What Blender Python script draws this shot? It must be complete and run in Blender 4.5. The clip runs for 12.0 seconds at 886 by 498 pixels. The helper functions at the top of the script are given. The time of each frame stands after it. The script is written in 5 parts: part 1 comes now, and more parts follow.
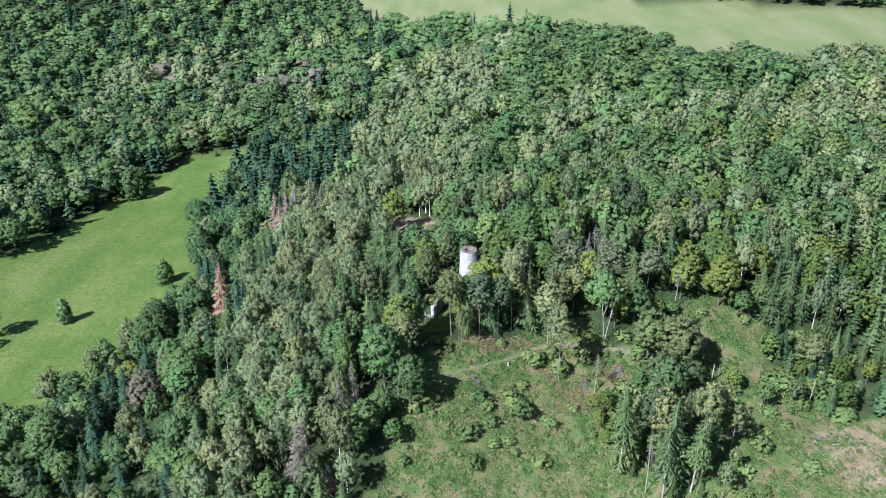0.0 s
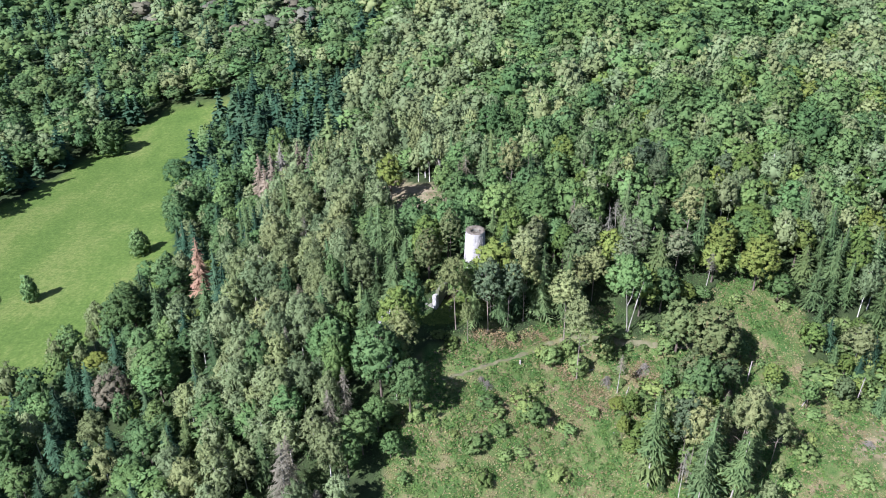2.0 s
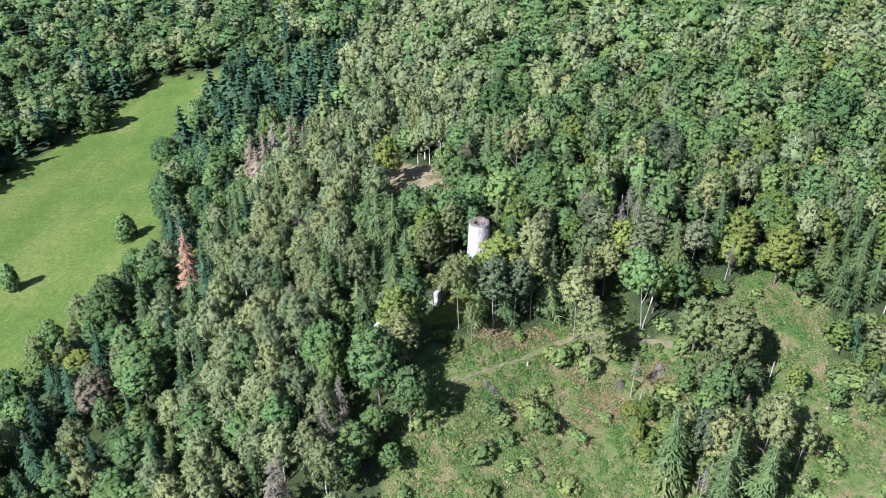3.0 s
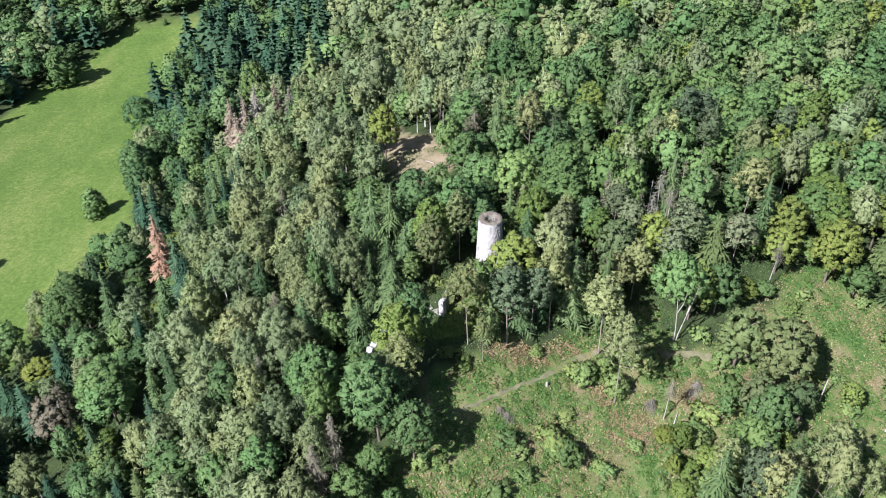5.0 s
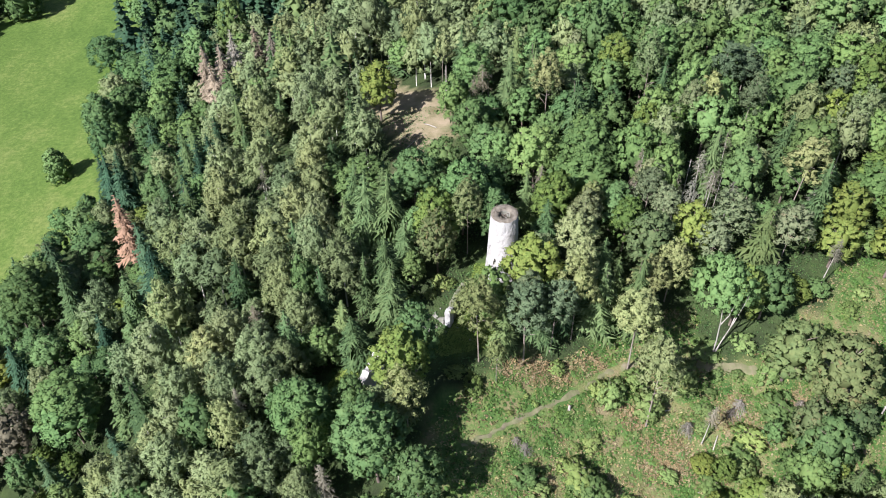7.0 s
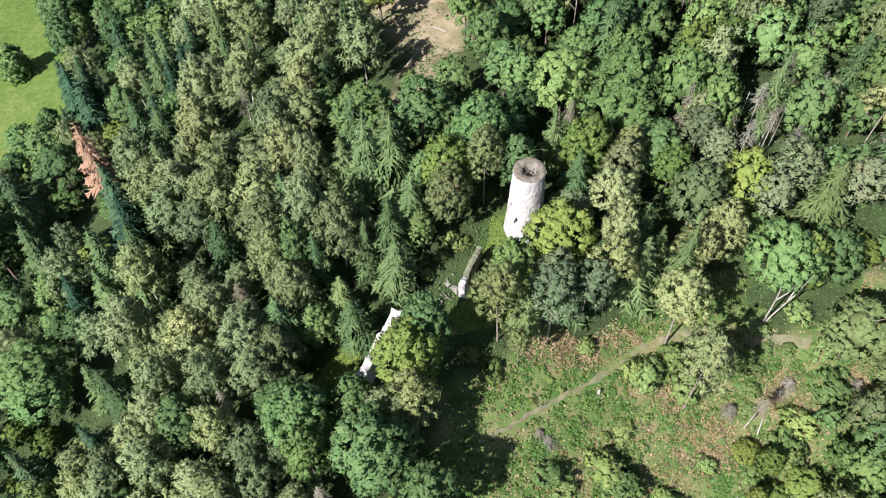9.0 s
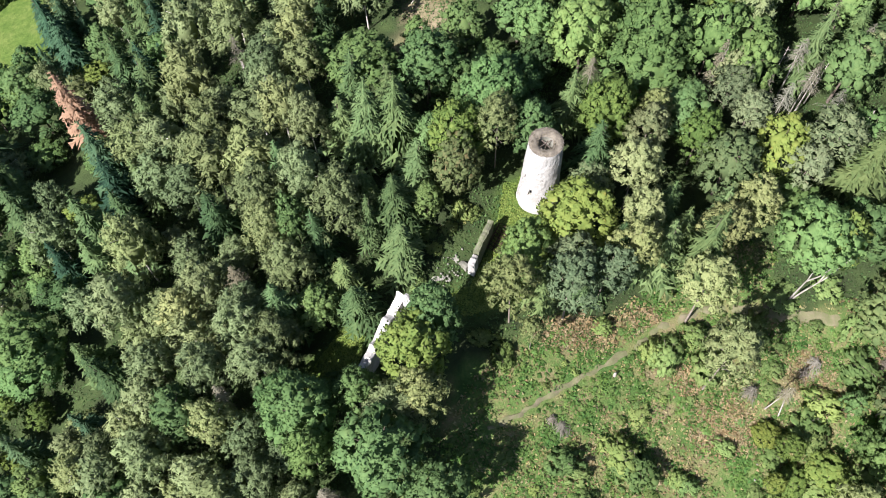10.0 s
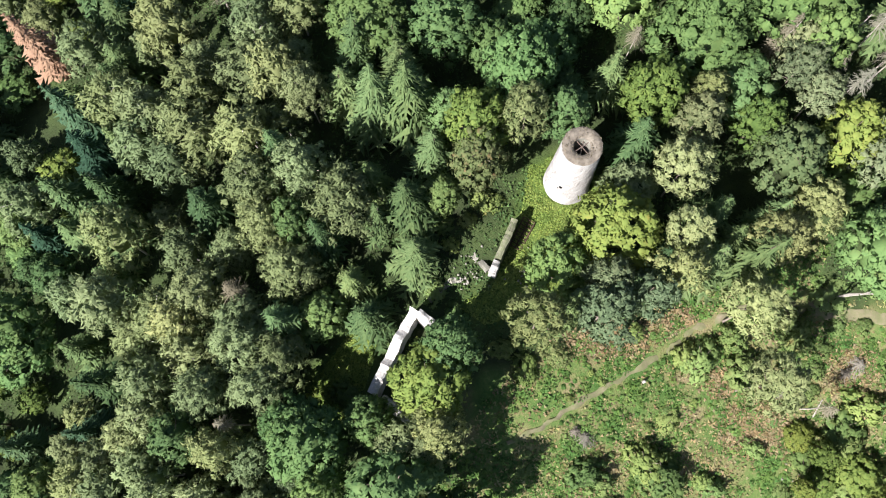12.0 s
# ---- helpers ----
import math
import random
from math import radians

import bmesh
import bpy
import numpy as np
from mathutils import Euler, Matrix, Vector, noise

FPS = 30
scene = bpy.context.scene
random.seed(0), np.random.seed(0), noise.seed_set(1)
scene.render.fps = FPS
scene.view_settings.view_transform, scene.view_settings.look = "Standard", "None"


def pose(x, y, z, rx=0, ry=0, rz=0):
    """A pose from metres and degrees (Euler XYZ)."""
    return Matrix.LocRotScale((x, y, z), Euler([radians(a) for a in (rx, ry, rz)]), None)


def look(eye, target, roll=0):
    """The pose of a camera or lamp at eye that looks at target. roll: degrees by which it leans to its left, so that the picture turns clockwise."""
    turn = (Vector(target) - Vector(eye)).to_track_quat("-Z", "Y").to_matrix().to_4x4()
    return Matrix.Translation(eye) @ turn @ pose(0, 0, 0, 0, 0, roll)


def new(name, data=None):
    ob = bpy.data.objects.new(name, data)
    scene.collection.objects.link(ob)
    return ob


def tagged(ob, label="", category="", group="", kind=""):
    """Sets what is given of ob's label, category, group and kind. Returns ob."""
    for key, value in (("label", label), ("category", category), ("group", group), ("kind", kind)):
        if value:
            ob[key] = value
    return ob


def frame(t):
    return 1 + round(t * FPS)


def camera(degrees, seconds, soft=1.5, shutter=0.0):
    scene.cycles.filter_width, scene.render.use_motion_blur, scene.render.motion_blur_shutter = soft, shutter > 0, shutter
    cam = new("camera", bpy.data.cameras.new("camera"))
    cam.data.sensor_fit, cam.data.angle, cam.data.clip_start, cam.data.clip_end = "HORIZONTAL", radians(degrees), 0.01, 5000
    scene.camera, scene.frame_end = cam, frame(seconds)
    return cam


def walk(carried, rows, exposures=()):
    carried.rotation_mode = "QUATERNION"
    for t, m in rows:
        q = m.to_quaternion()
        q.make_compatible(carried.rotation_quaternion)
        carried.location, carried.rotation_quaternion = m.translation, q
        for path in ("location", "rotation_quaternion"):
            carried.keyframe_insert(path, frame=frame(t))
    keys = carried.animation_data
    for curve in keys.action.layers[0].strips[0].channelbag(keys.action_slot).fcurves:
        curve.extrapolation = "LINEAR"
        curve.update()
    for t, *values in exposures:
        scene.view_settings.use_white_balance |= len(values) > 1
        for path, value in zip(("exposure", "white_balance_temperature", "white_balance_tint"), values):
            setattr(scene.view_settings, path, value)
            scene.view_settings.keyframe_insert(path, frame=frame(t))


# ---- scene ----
cam = camera(54.5, 12.0, soft=1.0)
METRES, EYE, TILT, LEAN, TURN = 200.0, 138.0, -27.5, 0.3, 0.0
ROWS = [
    (0.0, 0.0, 0.0, 0.0, 0.0, 0.0, -0.0),
    (0.5, -0.0021, 0.0395, 0.016, -0.02, -0.83, 0.02),
    (1.0, -0.0042, 0.0771, 0.0311, -0.15, -1.96, 0.09),
    (1.5, -0.0063, 0.1163, 0.047, -0.22, -3.17, 0.15),
    (2.0, -0.0084, 0.154, 0.0621, -0.23, -4.35, 0.19),
    (2.5, -0.0104, 0.1935, 0.078, -0.26, -5.57, 0.24),
    (3.0, -0.0124, 0.231, 0.0932, -0.35, -6.74, 0.31),
    (5.0, -0.0209, 0.3852, 0.1566, -0.63, -11.6, 0.63),
    (5.5, -0.0228, 0.4244, 0.1725, -0.68, -13.07, 0.68),
    (6.0, -0.0244, 0.4617, 0.1877, -0.7, -14.66, 0.71),
    (6.5, -0.026, 0.5006, 0.2037, -0.77, -16.38, 0.77),
    (7.0, -0.0274, 0.538, 0.2193, -0.92, -18.07, 0.86),
    (9.0, -0.0334, 0.6923, 0.2836, -0.84, -29.62, 0.97),
    (9.5, -0.0353, 0.732, 0.3003, -0.76, -33.43, 0.95),
    (10.0, -0.037, 0.7699, 0.3164, -0.7, -37.07, 0.96),
    (10.5, -0.0387, 0.8092, 0.3328, -0.62, -40.84, 0.93),
    (11.0, -0.0407, 0.8471, 0.3485, -0.55, -44.14, 0.91),
    (11.5, -0.043, 0.8866, 0.3647, -0.47, -47.56, 0.92),
    (12.0, -0.0453, 0.924, 0.3796, -0.44, -50.77, 0.9),
]
walk(cam, [(t, pose(0, 0, EYE, TILT, LEAN, TURN) @ pose(METRES * x, METRES * y, METRES * z, 90 + pitch, roll, yaw)) for t, x, y, z, yaw, pitch, roll in ROWS],
     exposures=[(0.0, 1.37, 5320, 21), (1.5, 1.50, 5460, 23), (3.0, 1.52, 5580, 23), (6.0, 1.54, 5820, 20), (9.0, 1.57, 6060, 18), (12.0, 1.69, 6240, 17)])


# ---- world, sun ----
SUN_TURN, SUN_UP = radians(223.0), radians(45.0)
to_sun = Vector((math.cos(SUN_TURN) * math.cos(SUN_UP), math.sin(SUN_TURN) * math.cos(SUN_UP), math.sin(SUN_UP)))
world = bpy.data.worlds.new("world")
scene.world = world
world.use_nodes = True
wn, wl = world.node_tree.nodes, world.node_tree.links
wn.clear()
sky = wn.new("ShaderNodeTexSky")
sky.sky_type, sky.sun_disc = "NISHITA", False
sky.sun_elevation, sky.sun_rotation = SUN_UP, radians(90.0) - SUN_TURN
back = wn.new("ShaderNodeBackground")
back.inputs["Strength"].default_value = 0.05
wout = wn.new("ShaderNodeOutputWorld")
wl.new(sky.outputs[0], back.inputs[0])
wl.new(back.outputs[0], wout.inputs[0])
sun = new("sun", bpy.data.lights.new("sun", "SUN"))
sun.data.energy, sun.data.angle, sun.data.color = 5.0, radians(0.53), (1.0, 0.965, 0.90)
sun.matrix_world = look(Vector((0, 0, 300)) + to_sun * 100, Vector((0, 0, 300)))


# ---- materials ----
def mat(name, rough=0.8, spec=0.3):
    m = bpy.data.materials.new(name)
    m.use_nodes = True
    b = m.node_tree.nodes["Principled BSDF"]
    b.inputs["Roughness"].default_value = rough
    b.inputs["Specular IOR Level"].default_value = spec
    return m, m.node_tree.nodes, m.node_tree.links, b


def val(nodes, links, op, a, b=0.5, c=None):
    n = nodes.new("ShaderNodeMath")
    n.operation = op
    for i, v in enumerate((a, b, c)):
        if v is None:
            continue
        if isinstance(v, (int, float)):
            n.inputs[i].default_value = v
        else:
            links.new(v, n.inputs[i])
    return n.outputs[0]


def ramp(nodes, links, fac, stops):
    n = nodes.new("ShaderNodeValToRGB")
    while len(n.color_ramp.elements) < len(stops):
        n.color_ramp.elements.new(0.5)
    for e, (p, c) in zip(n.color_ramp.elements, stops):
        e.position, e.color = p, (*c, 1)
    links.new(fac, n.inputs[0])
    return n.outputs[0]


def mix(nodes, links, fac, a, b, kind="MIX"):
    n = nodes.new("ShaderNodeMix")
    n.data_type, n.blend_type = "RGBA", kind
    for sock, v in ((n.inputs[0], fac), (n.inputs[6], a), (n.inputs[7], b)):
        if isinstance(v, (int, float)):
            sock.default_value = v
        elif isinstance(v, tuple):
            sock.default_value = (*v, 1)
        else:
            links.new(v, sock)
    return n.outputs[2]


def tex(nodes, links, scale, detail=3.0, kind="noise", rough=0.55, coord="Object", stretch=None):
    tc = nodes.new("ShaderNodeTexCoord")
    src = tc.outputs[coord]
    if stretch:
        mp = nodes.new("ShaderNodeMapping")
        mp.inputs["Scale"].default_value = stretch[:3]
        if len(stretch) > 3:
            mp.inputs["Rotation"].default_value = (0, 0, stretch[3])
        links.new(src, mp.inputs[0])
        src = mp.outputs[0]
    if kind == "noise":
        n = nodes.new("ShaderNodeTexNoise")
        n.inputs["Detail"].default_value = detail
        n.inputs["Roughness"].default_value = rough
        out = n.outputs["Fac"]
    else:
        n = nodes.new("ShaderNodeTexVoronoi")
        if kind == "edge":
            n.feature = "DISTANCE_TO_EDGE"
        out = n.outputs["Distance"] if kind != "cell" else n.outputs["Color"]
    n.inputs["Scale"].default_value = scale
    links.new(src, n.inputs["Vector"])
    return out


def bump(nodes, links, b, height, strength, distance):
    n = nodes.new("ShaderNodeBump")
    n.inputs["Strength"].default_value, n.inputs["Distance"].default_value = strength, distance
    links.new(height, n.inputs["Height"])
    links.new(n.outputs[0], b.inputs["Normal"])


def leaf_material(name, dark, mid, light, odd=None, amount=0.0, through_light=0.38):
    """Foliage: tone differs from tree to tree, from clump to clump and over the crown; odd: a second tint on some clumps."""
    m, n, l, b = mat(name, 0.75, 0.10)
    info = n.new("ShaderNodeObjectInfo").outputs["Random"]
    att = n.new("ShaderNodeAttribute")
    att.attribute_name = "tree"
    tree = val(n, l, "FRACT", val(n, l, "ADD", info, att.outputs["Fac"]))
    clump = n.new("ShaderNodeNewGeometry").outputs["Random Per Island"]
    broad = tex(n, l, 0.45, 2.0)
    f = val(n, l, "ADD", val(n, l, "MULTIPLY", tree, 0.50), val(n, l, "MULTIPLY", clump, 0.24))
    f = val(n, l, "ADD", f, val(n, l, "MULTIPLY_ADD", broad, 0.5, -0.15))
    spray = tex(n, l, 1.25, 4.0, rough=0.7)
    f = val(n, l, "ADD", f, val(n, l, "MULTIPLY_ADD", spray, 0.9, -0.42))
    col = ramp(n, l, f, [(0.0, tuple(0.8 * v for v in dark)), (0.24, tuple(1.18 * v for v in dark)), (0.56, tuple(1.18 * v for v in mid)), (1.0, tuple(1.06 * v for v in light))])
    hue = val(n, l, "FRACT", val(n, l, "MULTIPLY", tree, 7.31))
    col = mix(n, l, 1.0, col, ramp(n, l, hue, [(0.0, (0.91, 0.99, 1.03)), (0.5, (1.0, 1.0, 1.0)), (1.0, (1.09, 1.03, 0.92))]), "MULTIPLY")
    shade = val(n, l, "FRACT", val(n, l, "MULTIPLY", tree, 23.7))
    col = mix(n, l, 1.0, col, ramp(n, l, shade, [(0.0, (0.80, 0.80, 0.80)), (1.0, (1.20, 1.20, 1.20))]), "MULTIPLY")
    if odd:
        patch = val(n, l, "ADD", val(n, l, "MULTIPLY", tex(n, l, 0.7, 2.0), 1.0), val(n, l, "MULTIPLY", clump, 0.35))
        patch = val(n, l, "ADD", patch, val(n, l, "MULTIPLY_ADD", tree, 0.5, amount - 1.0))
        patch = ramp(n, l, patch, [(0.35, (0, 0, 0)), (0.6, (1, 1, 1))])
        col = mix(n, l, patch, col, odd)
    l.new(col, b.inputs["Base Color"])
    tr = n.new("ShaderNodeBsdfTranslucent")
    l.new(col, tr.inputs["Color"])
    sh = n.new("ShaderNodeMixShader")
    sh.inputs[0].default_value = through_light
    l.new(b.outputs[0], sh.inputs[1])
    l.new(tr.outputs[0], sh.inputs[2])
    l.new(sh.outputs[0], n["Material Output"].inputs["Surface"])
    return m


def bark_material(name, a, c, scale=2.5):
    m, n, l, b = mat(name, 0.9, 0.15)
    f = tex(n, l, scale, 4.0, stretch=(1, 1, 0.35))
    l.new(ramp(n, l, f, [(0.3, a), (0.7, c)]), b.inputs["Base Color"])
    bump(n, l, b, f, 0.6, 0.05)
    return m


LEAF = {
    "oak": leaf_material("oak_leaves", (0.060, 0.108, 0.036), (0.098, 0.158, 0.052), (0.146, 0.205, 0.068)),
    "maple": leaf_material("maple_leaves", (0.070, 0.110, 0.027), (0.118, 0.158, 0.037), (0.172, 0.194, 0.046), (0.24, 0.180, 0.042), -0.05),
    "ash": leaf_material("ash_leaves", (0.052, 0.096, 0.035), (0.084, 0.136, 0.048), (0.123, 0.174, 0.062)),
    "birch": leaf_material("birch_leaves", (0.118, 0.154, 0.068), (0.156, 0.192, 0.086), (0.196, 0.226, 0.106), (0.22, 0.19, 0.125), -0.2, 0.4),
    "spruce": leaf_material("spruce_needles", (0.050, 0.088, 0.034), (0.088, 0.132, 0.050), (0.145, 0.188, 0.072)),
    "dark": leaf_material("fir_needles", (0.024, 0.055, 0.030), (0.045, 0.088, 0.045), (0.078, 0.125, 0.060)),
    "larch": leaf_material("larch_needles", (0.112, 0.146, 0.058), (0.185, 0.214, 0.092), (0.258, 0.272, 0.124)),
    "pine": leaf_material("pine_needles", (0.080, 0.112, 0.055), (0.138, 0.168, 0.086), (0.200, 0.220, 0.118), (0.26, 0.20, 0.13), 0.04),
    "rusty": leaf_material("rusty_leaves", (0.052, 0.086, 0.036), (0.088, 0.122, 0.050), (0.132, 0.158, 0.068), (0.18, 0.115, 0.06), 0.06),
    "red": leaf_material("dead_red_needles", (0.170, 0.110, 0.078), (0.250, 0.165, 0.115), (0.320, 0.225, 0.160)),
    "grey": leaf_material("dead_grey_twigs", (0.115, 0.108, 0.076), (0.160, 0.150, 0.108), (0.22, 0.206, 0.152)),
    "brush": leaf_material("dry_brushwood", (0.13, 0.115, 0.088), (0.19, 0.165, 0.13), (0.25, 0.22, 0.175)),
    "ashen": leaf_material("dead_pinkish_twigs", (0.165, 0.140, 0.104), (0.22, 0.190, 0.145), (0.285, 0.248, 0.195)),
    "plum": leaf_material("purple_brown_leaves", (0.085, 0.085, 0.058), (0.130, 0.124, 0.088), (0.180, 0.168, 0.122)),
    "poplar": leaf_material("poplar_leaves", (0.145, 0.175, 0.070), (0.195, 0.215, 0.088), (0.245, 0.255, 0.110)),
    "scrub": leaf_material("scrub_leaves", (0.085, 0.135, 0.042), (0.140, 0.190, 0.060), (0.200, 0.240, 0.082), (0.27, 0.21, 0.08), 0.02),
}
BARK = bark_material("bark", (0.06, 0.045, 0.035), (0.16, 0.13, 0.105))
PALE_BARK = bark_material("pale_bark", (0.30, 0.27, 0.23), (0.62, 0.59, 0.54))
PINE_BARK = bark_material("pine_bark", (0.12, 0.095, 0.075), (0.25, 0.215, 0.18))
DEAD_WOOD = bark_material("dead_wood", (0.19, 0.17, 0.145), (0.36, 0.33, 0.29))
GREY_BARK = bark_material("grey_bark", (0.17, 0.155, 0.13), (0.36, 0.335, 0.295))


def stone_material(name, base, dark, light):
    m, n, l, b = mat(name, 0.9, 0.2)
    cells = tex(n, l, 2.6, kind="cell", stretch=(1, 1, 1.7))
    big = tex(n, l, 0.35, 4.0)
    fine = tex(n, l, 7.0, 5.0)
    sep = n.new("ShaderNodeSeparateColor")
    l.new(cells, sep.inputs[0])
    c = ramp(n, l, sep.outputs[0], [(0.0, base), (0.6, light), (1.0, base)])
    c = mix(n, l, ramp(n, l, big, [(0.42, (0, 0, 0)), (0.7, (0.75, 0.75, 0.75))]), c, dark)
    c = mix(n, l, 0.35, c, ramp(n, l, fine, [(0.3, dark), (0.65, light)]))
    l.new(c, b.inputs["Base Color"])
    joint = tex(n, l, 2.6, kind="edge", stretch=(1, 1, 1.7))
    h = val(n, l, "ADD", ramp(n, l, joint, [(0.0, (0, 0, 0)), (0.12, (1, 1, 1))]), fine)
    bump(n, l, b, h, 0.4, 0.04)
    return m


STONE = stone_material("lime_washed_rubble", (0.34, 0.33, 0.31), (0.21, 0.195, 0.17), (0.40, 0.39, 0.37))
RUBBLE = stone_material("weathered_rubble", (0.17, 0.16, 0.13), (0.075, 0.08, 0.048), (0.25, 0.24, 0.21))

MOSSY = stone_material("mossy_rubble", (0.10, 0.115, 0.055), (0.05, 0.070, 0.028), (0.17, 0.165, 0.115))


def ground_material():
    m, n, l, b = mat("ground_cover", 0.95, 0.1)
    att = n.new("ShaderNodeAttribute")
    att.attribute_name = "cover"
    sep = n.new("ShaderNodeSeparateColor")
    l.new(att.outputs["Color"], sep.inputs[0])
    big, mid, fine = tex(n, l, 0.035, 4.0), tex(n, l, 0.22, 5.0), tex(n, l, 2.2, 5.0, rough=0.7)
    streak = tex(n, l, 0.05, 4.0, stretch=(1.0, 0.22, 1.0, radians(-18)))
    # litter toned almost black: the deep shade under the trees is in the colour
    shaded_litter = ramp(n, l, mid, [(0.3, (0.020, 0.026, 0.012)), (0.5, (0.030, 0.044, 0.016)), (0.7, (0.045, 0.066, 0.022))])
    f = val(n, l, "ADD", val(n, l, "MULTIPLY", big, 0.45), val(n, l, "MULTIPLY", streak, 0.55))
    f = val(n, l, "ADD", val(n, l, "MULTIPLY", f, 0.62), val(n, l, "MULTIPLY", tex(n, l, 0.45, 6.0, rough=0.8), 0.38))
    grass = ramp(n, l, f, [(0.40, (0.042, 0.078, 0.016)), (0.5, (0.072, 0.112, 0.024)), (0.59, (0.122, 0.143, 0.043))])
    grass = mix(n, l, val(n, l, "MULTIPLY", fine, 0.5), grass, (0.062, 0.106, 0.018))
    tuft = tex(n, l, 0.9, 5.0, rough=0.75)
    grass = mix(n, l, 1.0, grass, ramp(n, l, tuft, [(0.3, (0.78, 0.80, 0.78)), (0.7, (1.2, 1.18, 1.15))]), "MULTIPLY")
    f2 = val(n, l, "ADD", val(n, l, "MULTIPLY", mid, 0.7), val(n, l, "MULTIPLY", fine, 0.3))
    rough_g = ramp(n, l, f2, [(0.36, (0.036, 0.078, 0.018)), (0.47, (0.068, 0.106, 0.029)), (0.55, (0.112, 0.118, 0.046)), (0.66, (0.155, 0.122, 0.070))])
    far_g = ramp(n, l, streak, [(0.35, (0.110, 0.138, 0.048)), (0.65, (0.150, 0.168, 0.072))])
    bare = ramp(n, l, f2, [(0.35, (0.150, 0.115, 0.065)), (0.65, (0.300, 0.235, 0.165))])
    c = mix(n, l, sep.outputs[0], shaded_litter, grass)
    c = mix(n, l, sep.outputs[1], c, rough_g)
    c = mix(n, l, sep.outputs[2], c, bare)
    att2 = n.new("ShaderNodeAttribute")
    att2.attribute_name = "pasture"
    c = mix(n, l, att2.outputs["Fac"], c, far_g)
    l.new(c, b.inputs["Base Color"])
    bump(n, l, b, fine, 0.8, 0.25)
    return m


GROUND = ground_material()

# ---- the lie of the land ----
HILLS = (
    (-250, 700, 260, -35.2), (250, 700, 260, 27.3), (-250, 350, 170, 7.0), (230, 380, 150, 14.7), (-130, 250, 80, -5.4), (-120, 430, 90, -14.8),
    (0, 500, 110, 15.3), (60, 330, 70, 14.5), (100, 250, 55, 11.0), (20, 250, 40, 11.1), (-40, 290, 45, 11.9), (-60, 220, 45, 9.0),
    (0, 205, 30, 16.6), (35, 205, 26, -6.5), (70, 190, 45, 13.8), (20, 165, 40, -5.5), (-60, 150, 55, 16.9), (130, 170, 60, -1.9),
    (0, 20, 150, -14.3), (-10, 300, 22, 1.1), (55, 232, 22, 2.6), (-30, 180, 26, 4.6),
    (92, 203, 16, -5.5), (118, 208, 12, -5.0), (-82, 202, 14, -4.0),
)


def land(x, y):
    """Height of the hill, its slopes and the valley; x and y may be arrays."""
    z = -33.5 + 0.0 * x
    for a, b, r, h in HILLS:
        z = z + h * np.exp(-((x - a) ** 2 + (y - b) ** 2) / (2 * r * r))
    return z


def inside(poly, x, y):
    x, y = np.asarray(x, float), np.asarray(y, float)
    hit = np.zeros(x.shape, bool)
    for (x0, y0), (x1, y1) in zip(poly, poly[1:] + poly[:1]):
        if y0 != y1:
            hit ^= ((y0 > y) != (y1 > y)) & (x < (x1 - x0) * (y - y0) / (y1 - y0) + x0)
    return hit


MEADOW = [(-201, 342), (-195, 364), (-187, 390), (-178, 421), (-168, 448), (-160, 470), (-150, 488), (-114, 492), (-114, 455), (-117, 420), (-113, 360),
          (-108, 330), (-103, 312), (-97, 299), (-98, 286), (-104, 274), (-111, 262), (-118, 240), (-125, 219), (-150, 190), (-300, 120), (-300, 320)]
CLEARING = [(-16, 172), (-12, 188), (-9, 197), (-4, 204), (1, 207), (8, 211), (15, 212), (20, 216), (26, 219), (33, 221.5), (40, 226), (46, 226), (45, 219), (50, 216.5), (60, 217),
            (66, 224), (74, 232), (84, 241), (97, 243), (100, 228), (96, 214), (100, 203), (112, 199), (130, 197), (170, 192), (190, 120), (-30, 120)]
SLOPE = [(-27, 316), (-25, 324), (-2, 304), (-2, 284), (-7, 270), (-16, 272), (-16, 290)]
YARD = [(-9, 216), (-4, 218), (0, 226), (2, 236), (8, 238.5), (13, 233), (11, 226), (9, 219), (3, 215), (-5, 213)]
COURT = [(-31, 204), (-24, 213), (-20, 211), (-23, 202), (-27, 199)]
PASTURE = [(-110, 980), (-76, 815), (-22, 758), (7, 728), (43, 692), (89, 636), (119, 580), (147, 543), (151, 508), (174, 512), (220, 506), (266, 512), (420, 508), (520, 640),
           (350, 680), (320, 686), (243, 730), (195, 748), (157, 782), (90, 900), (60, 1000)]
BARE = [(100, 189), (108, 196), (128, 192), (132, 178), (112, 172)]


def soft_mask(poly, x, y, wobble=2.5):
    dx = wobble * np.sin(x * 0.31 + y * 0.17) + 0.6 * wobble * np.sin(y * 0.83 - x * 0.21)
    dy = wobble * np.sin(x * 0.23 - y * 0.29 + 1.7) + 0.6 * wobble * np.sin(x * 0.71 + y * 0.37)
    out = 0.0
    for k in range(5):
        ox, oy = (0, 0) if k == 0 else (1.3 * math.cos(k * 1.57), 1.3 * math.sin(k * 1.57))
        out = out + inside(poly, x + dx + ox, y + dy + oy) / 5.0
    return out


def axis(lo, hi, step, far):
    inner = list(np.arange(lo, hi + step / 2, step))
    left, right, s = [], [], step
    while (left[-1] if left else lo) > -far:
        s *= 1.12
        left.append((left[-1] if left else lo) - s)
    s = step
    while (right[-1] if right else hi) < far:
        s *= 1.12
        right.append((right[-1] if right else hi) + s)
    return np.array(left[::-1] + inner + right)


